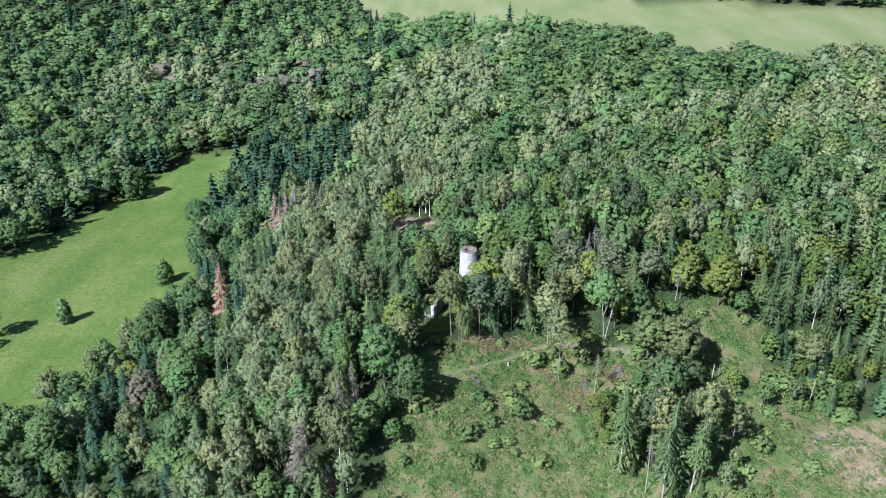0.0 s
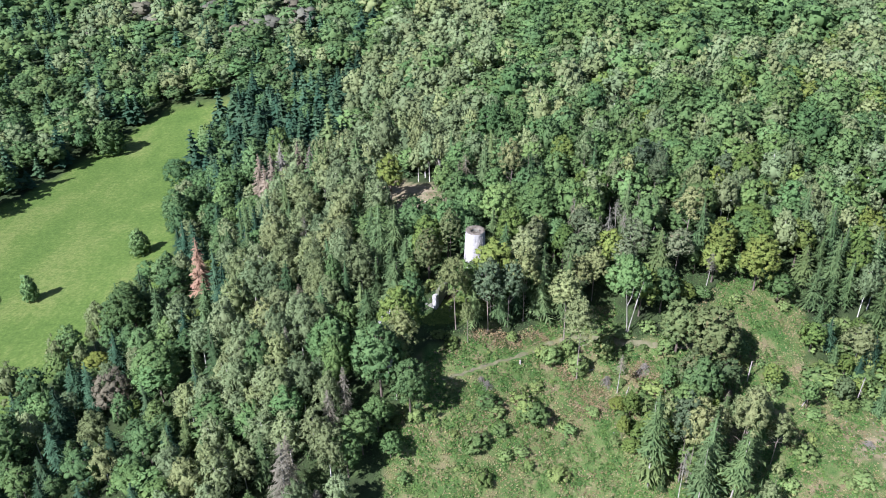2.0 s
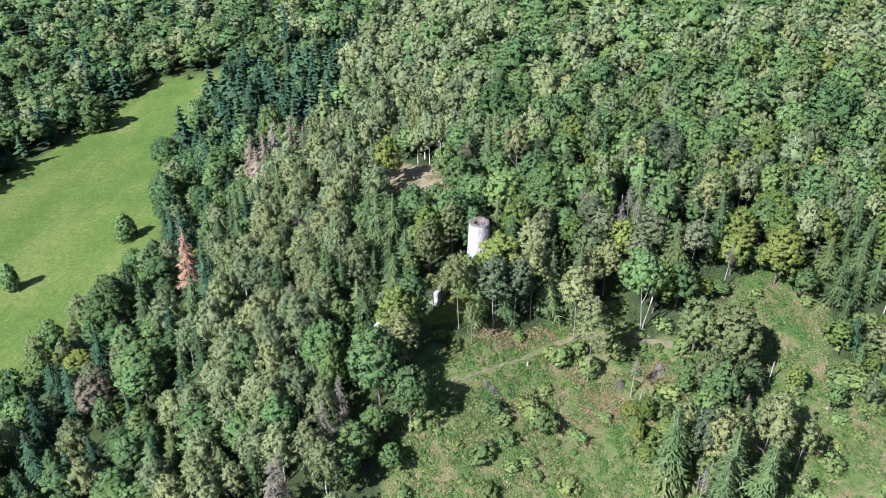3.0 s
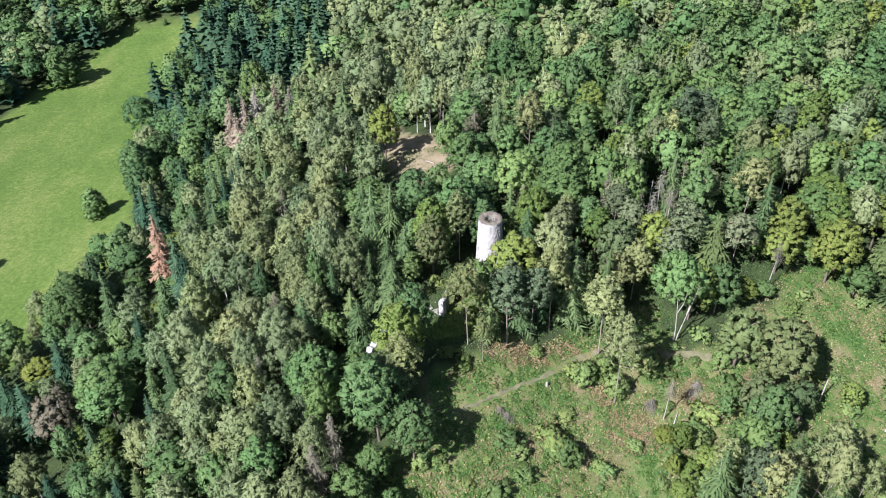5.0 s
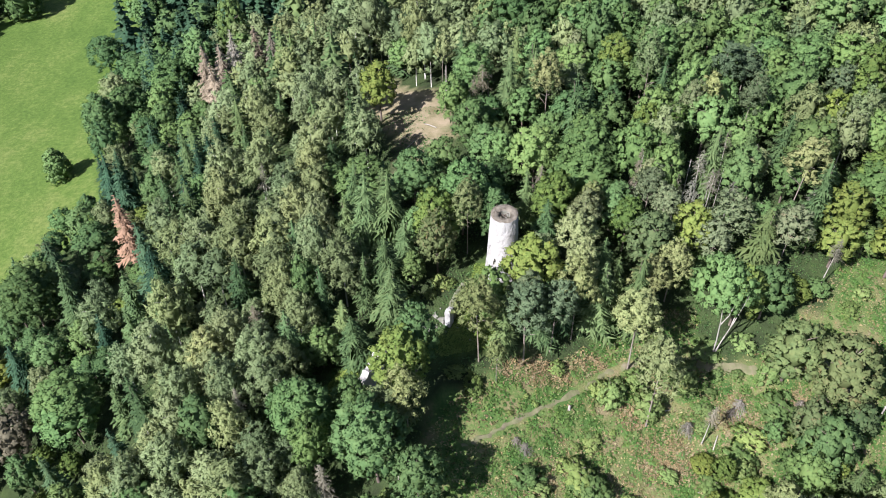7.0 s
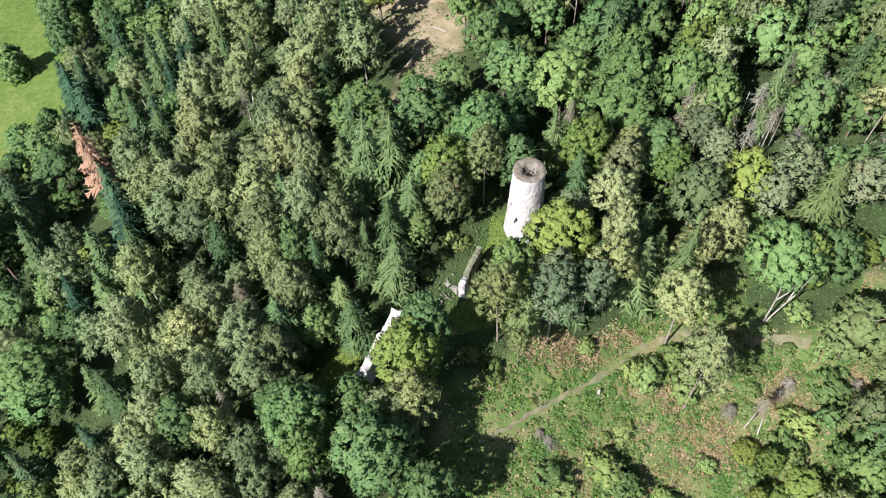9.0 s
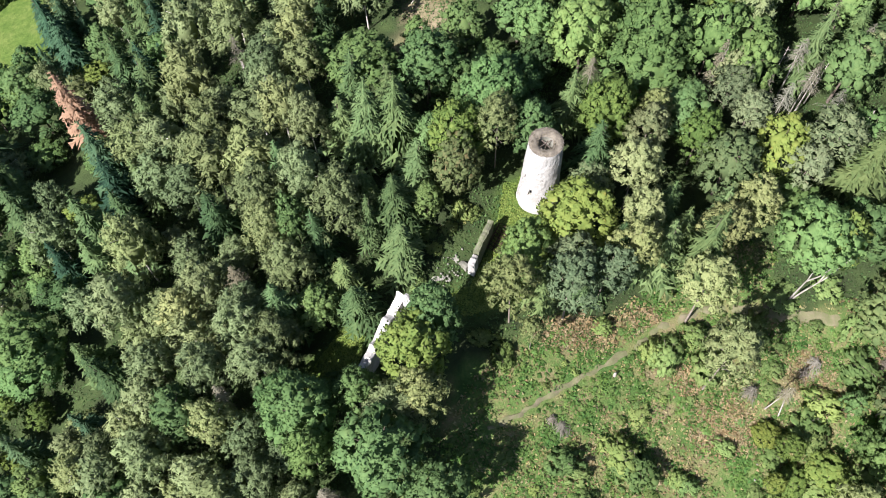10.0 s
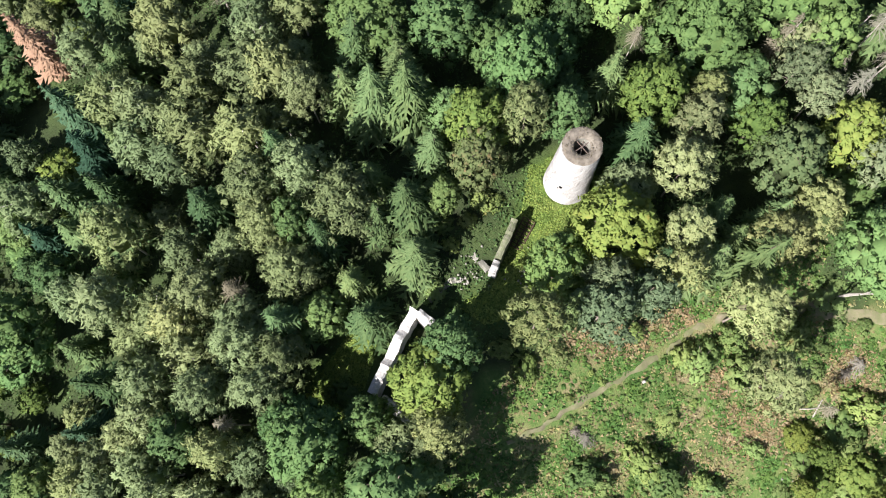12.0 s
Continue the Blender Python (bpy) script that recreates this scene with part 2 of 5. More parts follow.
def build_ground():
    xs, ys = axis(-205, 150, 2.3, 3500), axis(155, 335, 2.3, 3500)
    X, Y = np.meshgrid(xs, ys)
    x, y = X.ravel(), Y.ravel()
    rough = 0.22 * np.sin(x * 0.9 + 2 * np.sin(y * 0.35)) * np.sin(y * 0.8 + x * 0.2) + 0.12 * np.sin(x * 2.3 + y * 1.1) * np.sin(y * 1.9 - x * 0.7)
    near = np.clip(1.5 - np.hypot(x, y - 230) / 300, 0.0, 1.0)
    z = land(x, y) + rough * near * (1 - inside(MEADOW, x, y))
    me = bpy.data.meshes.new("ground")
    nx, ny = len(xs), len(ys)
    i = (np.arange(ny - 1)[:, None] * nx + np.arange(nx - 1)[None, :]).ravel()
    faces = np.stack([i, i + 1, i + nx + 1, i + nx], 1)
    fill_mesh(me, np.stack([x, y, z], 1), faces)
    cover = np.zeros((len(x), 4), np.float32)
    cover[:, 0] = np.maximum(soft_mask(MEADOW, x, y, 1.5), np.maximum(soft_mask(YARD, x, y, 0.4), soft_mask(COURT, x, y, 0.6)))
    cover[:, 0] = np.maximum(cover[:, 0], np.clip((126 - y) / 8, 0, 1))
    cover[:, 1] = np.maximum(soft_mask(CLEARING, x, y), soft_mask(SLOPE, x, y))
    cover[:, 2] = np.maximum(0.8 * soft_mask(BARE, x, y), 0.75 * soft_mask(SLOPE, x, y, 2.0))
    cover[:, 3] = 1
    a = me.attributes.new("cover", "FLOAT_COLOR", "POINT")
    a.data.foreach_set("color", cover.ravel())
    a = me.attributes.new("pasture", "FLOAT", "POINT")
    a.data.foreach_set("value", np.asarray(soft_mask(PASTURE, x, y, 5.0), np.float32))
    me.polygons.foreach_set("use_smooth", np.ones(len(me.polygons), bool))
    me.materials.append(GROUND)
    return tagged(new("ground", me), "wooded hill with meadow, clearing and forest floor", "ground", kind="structure")


def fill_mesh(me, verts, faces, slots=None):
    """Verts (n, 3) and faces (m, k), or a list of such face arrays, into a mesh."""
    groups = [f for f in (faces if isinstance(faces, list) else [faces]) if len(f)]
    loops = np.concatenate([f.ravel() for f in groups]).astype(np.int32)
    sizes = np.concatenate([np.full(len(f), f.shape[1]) for f in groups])
    me.vertices.add(len(verts))
    me.vertices.foreach_set("co", np.asarray(verts, np.float32).ravel())
    me.loops.add(len(loops))
    me.loops.foreach_set("vertex_index", loops)
    me.polygons.add(len(sizes))
    me.polygons.foreach_set("loop_start", np.concatenate([[0], np.cumsum(sizes)[:-1]]).astype(np.int32))
    if slots is not None:
        me.polygons.foreach_set("material_index", np.asarray(slots, np.int32))
    me.update(calc_edges=True)


def bend_normals(me, normals):
    me.polygons.foreach_set("use_smooth", np.ones(len(me.polygons), bool))
    me.normals_split_custom_set_from_vertices(np.asarray(normals, np.float32).reshape(-1, 3))


def part(name, shape, material, parent, label=""):
    """A shape (verts, faces and, for leaves, soft normals) or a bmesh as ONE mesh object under a thing or a part."""
    me = bpy.data.meshes.new(name)
    if isinstance(shape, tuple):
        fill_mesh(me, *shape[:2])
        if len(shape) == 3:
            bend_normals(me, shape[2])
    else:
        shape.to_mesh(me)
        shape.free()
    me.materials.append(material)
    ob = new(name, me)
    ob.parent = parent
    return tagged(ob, label)


def thing(name, label, category, group="", at=(0, 0, 0)):
    e = new(name)
    e.location = at
    return tagged(e, label, category, group)


# ---- tree shapes: every shape is a list of (verts, quads) ----
def frames_of(nrm, rng):
    """Two unit vectors square to each normal, turned at random."""
    ref = np.where(np.abs(nrm[:, 2:3]) < 0.9, [[0.0, 0.0, 1.0]], [[1.0, 0.0, 0.0]])
    u = np.cross(nrm, ref)
    u /= np.linalg.norm(u, axis=1, keepdims=True)
    v = np.cross(nrm, u)
    a = rng.uniform(0, 2 * math.pi, len(nrm))[:, None]
    return u * np.cos(a) + v * np.sin(a), v * np.cos(a) - u * np.sin(a)


def clumps(cen, nrm, a, b, rng):
    """Lozenge leaf clumps, a by b metres half size, bent along the middle."""
    u, v = frames_of(nrm, rng)
    k = rng.uniform(0.7, 1.3, (len(cen), 1))
    bend = nrm * (0.25 * a * k)
    p = np.stack([cen - u * a * k - bend, cen + v * b * k, cen + u * a * k - bend, cen - v * b * k], 1)
    return p.reshape(-1, 3), np.arange(4 * len(cen)).reshape(-1, 4)


def leaves(cen, nrm, a, rng):
    """Three-cornered sprays of leaves, a metres in size."""
    u, v = frames_of(nrm, rng)
    k = a * rng.uniform(0.55, 1.45, (len(cen), 1))
    p = np.stack([cen + u * 1.1 * k, cen - u * 0.55 * k + v * 0.62 * k, cen - u * 0.55 * k - v * 0.62 * k], 1)
    return p.reshape(-1, 3), np.arange(3 * len(cen)).reshape(-1, 3)


def unit(rng, n):
    v = rng.normal(size=(n, 3))
    return v / np.linalg.norm(v, axis=1, keepdims=True)


ICO = {}


def ico(level=1):
    """A ball of 20, 80 or 320 triangles."""
    if level not in ICO:
        bm = bmesh.new()
        bmesh.ops.create_icosphere(bm, subdivisions=level, radius=1)
        bm.verts.ensure_lookup_table()
        ICO[level] = np.array([v.co for v in bm.verts]), np.array([[v.index for v in f.verts] for f in bm.faces])
        bm.free()
    return ICO[level]


def knobbly(rng, level, amount=0.12):
    V, F = ico(level)
    return V * (1 + amount * rng.normal(size=(len(V), 1))), F


def join(shapes):
    """Quads and triangles of several shapes in one."""
    vs, qs, ts, n = [], [], [], 0
    for s in shapes:
        vs.append(s[0])
        for f in (s[1] if isinstance(s[1], list) else [s[1]]):
            if len(f):
                (qs if f.shape[1] == 4 else ts).append(f + n)
        n += len(s[0])
    out = []
    if qs:
        out.append(np.concatenate(qs))
    if ts:
        out.append(np.concatenate(ts))
    return np.concatenate(vs), out


def level_out(v):
    return v / np.maximum(np.linalg.norm(v, axis=-1, keepdims=True), 1e-6)


def face_out(V, groups, N):
    """Turns every face to the side that its normals point to."""
    done = []
    for F in groups:
        g = np.cross(V[F[:, 1]] - V[F[:, 0]], V[F[:, 2]] - V[F[:, 0]])
        back = (g * N[F].mean(1)).sum(1) < 0
        done.append(np.where(back[:, None], F[:, ::-1], F))
    return V, done, N


def shaded(rng, shape, up=0.6):
    """A conifer's soft normals: outwards from the stem and upwards."""
    V, F = shape
    N = level_out(V * [1, 1, 0]) * 0.6 + [0, 0, up] + 0.42 * rng.normal(size=V.shape)
    return face_out(V, F if isinstance(F, list) else [F], level_out(N))


def lobed_crown(rng, H, R, low, n, lobe, level, cards, size, taper=0.2, squash=(1, 1, 1), slim=0.6, droop=0.0, core=0.62, rough=0.22, full=0.66, dome=0.38, spread=(0.68, 1.0), under=-0.5):
    """A crown of n leafy lobes on an uneven outline, each with loose sprays of leaves standing off it, round a shaded heart."""
    zc, rz, squash = H * (0.5 + low / 2), H * (0.5 - low / 2), np.array(squash)
    k = np.arange(n) + 0.5
    z = np.clip(1 - (1 - under) * k / n + rng.normal(0, 0.08, n), under, 1)
    a = k * 2.39996 + rng.uniform(-.5, .5, n)
    d = np.stack([np.sqrt(1 - z * z) * np.cos(a), np.sqrt(1 - z * z) * np.sin(a), z], 1)
    off = rng.uniform(0, 50, 3)
    outline = np.array([1 + rough * (noise.noise(tuple(q * 1.5 + off)) + 0.6 * noise.noise(tuple(q * 3.4 + off))) for q in d])
    f = rng.uniform(*spread, n) * outline
    narrow = 1 - taper * np.clip(z * 0.5 + 0.5, 0, 1) ** 1.3
    keep = rng.uniform(0, 1, n) > 0.1
    o = level_out(d * f[:, None])[keep]
    cen = (d * (f * narrow)[:, None] * [R, R, rz] * [1, 1, 1 / np.mean(narrow)])[keep]
    cen[:, 2] = np.minimum(d[keep][:, 2] * f[keep] * rz, rz) + zc
    rad = (R * lobe * rng.uniform(0.68, 1.32, n) * (0.4 + 0.6 * narrow))[keep]
    n = len(cen)
    V, F = ico(level)
    F = F[V[F].mean(1)[:, 2] > -0.62]
    body = V[None] * (full + 0.18 * rng.normal(size=(n, len(V), 1))) * rad[:, None, None] * squash + cen[:, None]
    body_n = level_out(V[None] * 0.75 + o[:, None] * (dome + 0.05) + [0, 0, 0.2])
    faces = (F[None] + (np.arange(n) * len(V))[:, None, None]).reshape(-1, 3)
    vs, ns, fs, count = [body.reshape(-1, 3)], [body_n.reshape(-1, 3)], [faces], n * len(V)
    if core:
        Vc, Fc = knobbly(rng, level, 0.12)
        vs.append(Vc * [R * core * (1 - taper * 0.5), R * core * (1 - taper * 0.5), rz * core * 1.05] + [0, 0, zc])
        ns.append(level_out(Vc))
        fs.append(Fc + count)
        count += len(Vc)
    if cards:
        i = np.repeat(np.arange(n), cards)
        m = len(i)
        way = level_out(unit(rng, m) + 0.6 * o[i] + [0, 0, 0.2])
        p = cen[i] + way * (rad[i] * (0.72 + 0.62 * rng.uniform(0, 1, m) ** 1.4))[:, None] * squash
        g = level_out(way + 0.85 * unit(rng, m))
        if droop:
            u = 0.5 * way + 0.5 * unit(rng, m) - [0, 0, droop]
            u = level_out(u - g * (u * g).sum(1, keepdims=True))
            v = np.cross(g, u)
        else:
            u, v = frames_of(g, rng)
        q = size * rng.uniform(0.55, 1.45, (m, 1))
        vs.append(np.stack([p + u * 1.1 * q, p - u * 0.55 * q + v * slim * q, p - u * 0.55 * q - v * slim * q], 1).reshape(-1, 3))
        ns.append(np.repeat(level_out(0.62 * way + dome * o[i] + [0, 0, 0.25] + 0.36 * unit(rng, m)), 3, axis=0))
        fs.append(np.arange(3 * m).reshape(-1, 3) + count)
    return face_out(np.concatenate(vs), [np.concatenate(fs)], np.concatenate(ns))


def tube(points, radii, sides=6):
    pts = np.asarray(points, float)
    ang = np.arange(sides) * 2 * math.pi / sides
    ring = []
    for k, p in enumerate(pts):
        d = pts[min(k + 1, len(pts) - 1)] - pts[max(k - 1, 0)]
        d /= np.linalg.norm(d)
        ref = np.array([0.0, 0, 1]) if abs(d[2]) < 0.8 else np.array([1.0, 0, 0])
        u = np.cross(d, ref)
        u /= np.linalg.norm(u)
        v = np.cross(d, u)
        ring.append(p + radii[k] * (np.cos(ang)[:, None] * u + np.sin(ang)[:, None] * v))
    V = np.concatenate(ring)
    F = []
    for k in range(len(pts) - 1):
        for s in range(sides):
            t = (s + 1) % sides
            F.append((k * sides + s, k * sides + t, (k + 1) * sides + t, (k + 1) * sides + s))
    return V, np.array(F)


def tier_crown(rng, H, R, tiers, arms, low=0.12, droop=0.35, fine=True, open_=0.0):
    """Spruce: tiers of drooping boughs, each a midrib strip with side sprays."""
    vs, qs, ts, n = [], [], [], 0
    for k in range(tiers):
        f = (k + 0.5) / tiers
        z = H * (low + (1 - low) * f ** 0.92)
        L0 = R * (1 - f) ** 0.8 + 0.2
        m = max(5, int(round(arms * (0.55 + 0.45 * (1 - f)))))
        turn = rng.uniform(0, 6.28)
        for j in range(m):
            if rng.uniform() < open_:
                continue
            a = turn + (j + rng.uniform(-.3, .3)) * 2 * math.pi / m
            L = L0 * rng.uniform(0.62, 1.18)
            dr = droop * L * rng.uniform(0.7, 1.4)
            out, side = np.array([math.cos(a), math.sin(a), 0.0]), np.array([-math.sin(a), math.cos(a), 0.0])
            w = 0.10 * L + 0.12
            z0 = z + rng.uniform(-.2, .2)
            root, mid, tip = np.array([0, 0, z0]), out * L * 0.55 + [0, 0, z0 - dr * 0.35], out * L + [0, 0, z0 - dr]
            if fine:
                w *= 0.55
                vs += [root - side * 0.04, root + side * 0.04, mid + side * w, mid - side * w, tip]
                qs.append((n, n + 3, n + 2, n + 1))
                ts.append((n + 3, n + 4, n + 2))
                n += 5
                for q in range(fine):
                    g = (q + 0.7) / (fine + 0.4)
                    at = (root + (mid - root) * g / 0.55) if g < 0.55 else (mid + (tip - mid) * (g - 0.55) / 0.45)
                    sp = L * (0.46 * (1 - g) + 0.14) * rng.uniform(0.8, 1.2)
                    for sg in (-1, 1):
                        end = at + side * sg * sp * rng.uniform(0.7, 1.1) + out * rng.uniform(0.6, 1.1) * sp - [0, 0, 0.38 * sp + 0.10 * dr]
                        vs += [at - out * 0.45 / fine * L, at + out * 0.40 / fine * L, end]
                        ts.append((n, n + 1, n + 2) if sg < 0 else (n + 1, n, n + 2))
                        n += 3
            else:
                vs += [root, mid + side * w * 2.6, tip, mid - side * w * 2.6]
                qs.append((n, n + 3, n + 2, n + 1))
                n += 4
    core = tube([(0, 0, H * low), (0, 0, H * 0.5), (0, 0, H * 0.98)], [R * 0.42, R * 0.24, 0.03], 6)
    out = [np.array(qs)] + ([np.array(ts)] if ts else [])
    return join([(np.array(vs), out), core])


def bare_crown(rng, H, R, tiers, arms, low=0.2, thick=1.0):
    """Dead spruce: thin, drooping, broken branches."""
    shapes = []
    for k in range(tiers):
        f = (k + 0.5) / tiers
        z = H * (low + (1 - low) * f)
        L0 = R * (1 - f) ** 0.7 + 0.2
        for j in range(arms):
            a = rng.uniform(0, 6.28)
            L = L0 * rng.uniform(0.45, 1.1)
            out, side = np.array([math.cos(a), math.sin(a), 0.0]), np.array([-math.sin(a), math.cos(a), 0.0])
            p0, p1, p2 = np.array([0, 0, z]), out * L * 0.6 + [0, 0, z - 0.12 * L], out * L + [0, 0, z - 0.42 * L]
            w = 0.035 + 0.008 * L
            v = [p0 - side * w, p0 + side * w, p1 + side * w, p1 - side * w, p2 + side * 0.02, p2 - side * 0.02]
            t = []
            for g in range(5):
                f2, sg = rng.uniform(0.25, 0.95), (-1 if g % 2 else 1)
                at = p0 + (p1 - p0) * f2 / 0.6 if f2 < 0.6 else p1 + (p2 - p1) * (f2 - 0.6) / 0.4
                end = at + (side * sg * rng.uniform(0.15, 0.4) + out * rng.uniform(0, 0.3)) * L - [0, 0, rng.uniform(0.1, 0.35) * L]
                t.append((len(v), len(v) + 1, len(v) + 2))
                v += [at - out * 0.03 * thick, at + out * 0.03 * thick, end]
            shapes.append((np.array(v), [np.array([(0, 1, 2, 3), (3, 2, 4, 5)]), np.array(t)]))
    return join(shapes)


def trunk_shape(rng, H, r, lean=0.03, limbs=0, spread=2.0, start=0.35, sides=7, top=0.9):
    bend = rng.uniform(-lean, lean, 2) * H
    pts = [(bend[0] * t * t, bend[1] * t * t, -0.6 + (H * top + 0.6) * t) for t in (0, 0.04, 0.3, 0.6, 1.0)]
    shapes = [tube(pts, [r * 1.5, r * 1.1, r * 0.8, r * 0.5, 0.04], sides)]
    for k in range(limbs):
        z = H * rng.uniform(start, 0.75)
        a = k * 2.4 + rng.uniform(-.5, .5)
        L = spread * rng.uniform(0.6, 1.0)
        shapes.append(tube([(0, 0, z), (0.5 * L * math.cos(a), 0.5 * L * math.sin(a), z + 0.45 * L), (L * math.cos(a), L * math.sin(a), z + 0.7 * L)], [r * 0.45, r * 0.3, 0.03], 5))
    return join(shapes)


# kind: words, category, leaves, bark, typical height and radius
KINDS = {
    "oak": ("oak_tree", "green broad-leaved oak tree with a rounded crown", "oak", BARK, 17.0, 5.0),
    "maple": ("maple_tree", "yellowing green maple tree in early autumn", "maple", BARK, 16.0, 4.4),
    "ash": ("ash_tree", "bluish green ash tree with a dense crown", "ash", BARK, 16.0, 4.3),
    "rusty": ("beech_tree", "green tree with rust-brown tinged crown", "rusty", BARK, 16.0, 4.0),
    "birch": ("birch_tree", "slender birch tree with airy olive-green leaves", "birch", PALE_BARK, 17.5, 4.3),
    "spruce": ("spruce_tree", "dark green conical spruce tree with drooping boughs", "spruce", BARK, 21.0, 3.8),
    "lanky": ("spruce_tree", "tall spruce tree with a bare pale lower stem", "spruce", GREY_BARK, 28.0, 3.4),
    "dark": ("fir_tree", "blackish green fir tree in a close stand", "dark", BARK, 20.0, 3.9),
    "larch": ("larch_tree", "pale olive-green larch tree with a tall bare stem", "larch", PINE_BARK, 20.0, 4.0),
    "pine": ("pine_tree", "grey-green pine tree with a tall bare stem", "pine", PINE_BARK, 19.0, 3.9),
    "red": ("dead_spruce_tree", "dead spruce tree with red-brown needles", "red", BARK, 20.0, 2.6),
    "aspen": ("aspen_tree", "broad-leaved tree with forked pale trunks", "oak", GREY_BARK, 18.0, 4.6),
    "thorn": ("hawthorn_tree", "dense rounded hawthorn tree leafy to the ground", "oak", BARK, 8.5, 2.9),
    "brush": ("brushwood", "heap of dry grey brushwood on the clearing", "brush", DEAD_WOOD, 1.8, 1.9),
    "bare": ("dead_pine_tree", "dead pine tree, a bare grey stem with twigs at the tip", "grey", DEAD_WOOD, 16.0, 1.9),
    "plum": ("plum_tree", "broad tree with dull purple-brown leaves", "plum", BARK, 15.0, 5.0),
    "poplar": ("poplar_tree", "tall pale yellow-green poplar tree", "poplar", GREY_BARK, 27.0, 5.0),
    "grey": ("dead_spruce_tree", "dead grey spruce tree with bare twigs", "grey", DEAD_WOOD, 18.0, 2.3),
    "ashen": ("dead_spruce_tree", "dead spruce tree with dense pinkish grey twigs", "ashen", DEAD_WOOD, 18.0, 2.8),
    "bush": ("bush", "leafy green bush on the clearing", "scrub", BARK, 3.0, 1.9),
}


# crown shape by kind: share of bare stem, lobes, lobe size, taper, squash, slimness and droop of the sprays, heart, unevenness
CROWNS = {
    "oak": (0.22, 1.0, 0.22, 0.16, (1, 1, 0.9), 0.62, 0.0, 0.58, 0.18),
    "maple": (0.20, 1.0, 0.22, 0.25, (1, 1, 0.9), 0.62, 0.0, 0.56, 0.20),
    "ash": (0.20, 0.9, 0.24, 0.22, (1, 1, 0.95), 0.62, 0.0, 0.58, 0.18),
    "rusty": (0.20, 0.9, 0.23, 0.22, (1, 1, 0.9), 0.62, 0.0, 0.57, 0.19),
    "plum": (0.25, 0.8, 0.24, 0.15, (1, 1, 0.9), 0.5, 0.0, 0.55, 0.38),
    "aspen": (0.42, 0.9, 0.23, 0.20, (1, 1, 0.85), 0.6, 0.0, 0.55, 0.34),
    "thorn": (-0.25, 0.8, 0.24, 0.25, (1, 1, 1), 0.6, 0.0, 0.72, 0.18),
    "bush": (-0.35, 0.34, 0.36, 0.10, (1, 1, 0.8), 0.6, 0.0, 0.50, 0.50),
    "birch": (0.22, 1.0, 0.21, 0.42, (1, 1, 1.25), 0.34, 0.35, 0.52, 0.42),
    "poplar": (0.12, 1.0, 0.22, 0.40, (1, 1, 1.3), 0.4, 0.1, 0.6, 0.3),
    "larch": (0.44, 0.85, 0.22, 0.58, (1, 1, 0.85), 0.30, 0.15, 0.42, 0.45),
    "pine": (0.42, 0.8, 0.24, 0.50, (1, 1, 0.70), 0.34, 0.0, 0.40, 0.45),
}


def crown_of(kind, rng, H, R, level):
    """level 0: close, 1: near, 2: middle distance, 3: far, 4: farthest."""
    if kind in ("spruce", "dark"):
        return shaded(rng, tier_crown(rng, H, R * 1.12, (15, 14, 13, 11, 10)[level], (7, 7, 7, 6, 6)[level], 0.12, 0.30, (4, 3, 1, 0, 0)[level], 0.05))
    if kind == "lanky":
        return shaded(rng, tier_crown(rng, H, R * 1.12, (15, 14, 13, 11, 10)[level], 7, 0.40, 0.34, (4, 3, 1, 0, 0)[level], 0.05))
    if kind in ("red", "ashen"):
        return shaded(rng, tier_crown(rng, H, R, 20, 8, 0.10, 0.34, 3, 0.10))
    if kind == "brush":
        return bare_crown(rng, H, R, 5, 16, 0.02)
    if kind == "bare":
        return bare_crown(rng, H, R, (13, 12, 8, 5, 5)[level], (8, 7, 5, 4, 4)[level], 0.62)
    if kind == "grey":
        return bare_crown(rng, H, R, (24, 23, 11, 8, 8)[level], (9, 8, 6, 4, 4)[level], 0.2, 2.2)
    low, share, lobe, taper, squash, slim, droop, core, rough = CROWNS[kind]
    n = int((190, 104, 66, 34, 17)[level] * share)
    grow = (0.66, 0.82, 1.0, 1.28, 1.7)[level]
    small = 0.75 if kind == "bush" else 1.0
    v, f, nrm = lobed_crown(rng, H, R, low, n, lobe * grow, 1, int((16, 14, 8, 7, 5)[level] * (1.35 if slim < 0.45 and level < 3 else 1.0)), (0.25, 0.33, 0.42, 0.54, 0.70)[level] * small * (1.25 if slim < 0.5 else 1.0), taper, squash, slim, droop, core, rough, (0.66 if slim > 0.45 else 0.50, 0.66 if slim > 0.45 else 0.50, 0.60, 0.66, 0.78)[level], 0.62 if slim > 0.45 else 0.40, (0.76, 0.98) if slim > 0.55 else (0.68, 1.0))
    return (v + [2.6, 0, 0], f, nrm) if kind == "aspen" and level < 2 else (v, f, nrm)


PROTO = {}


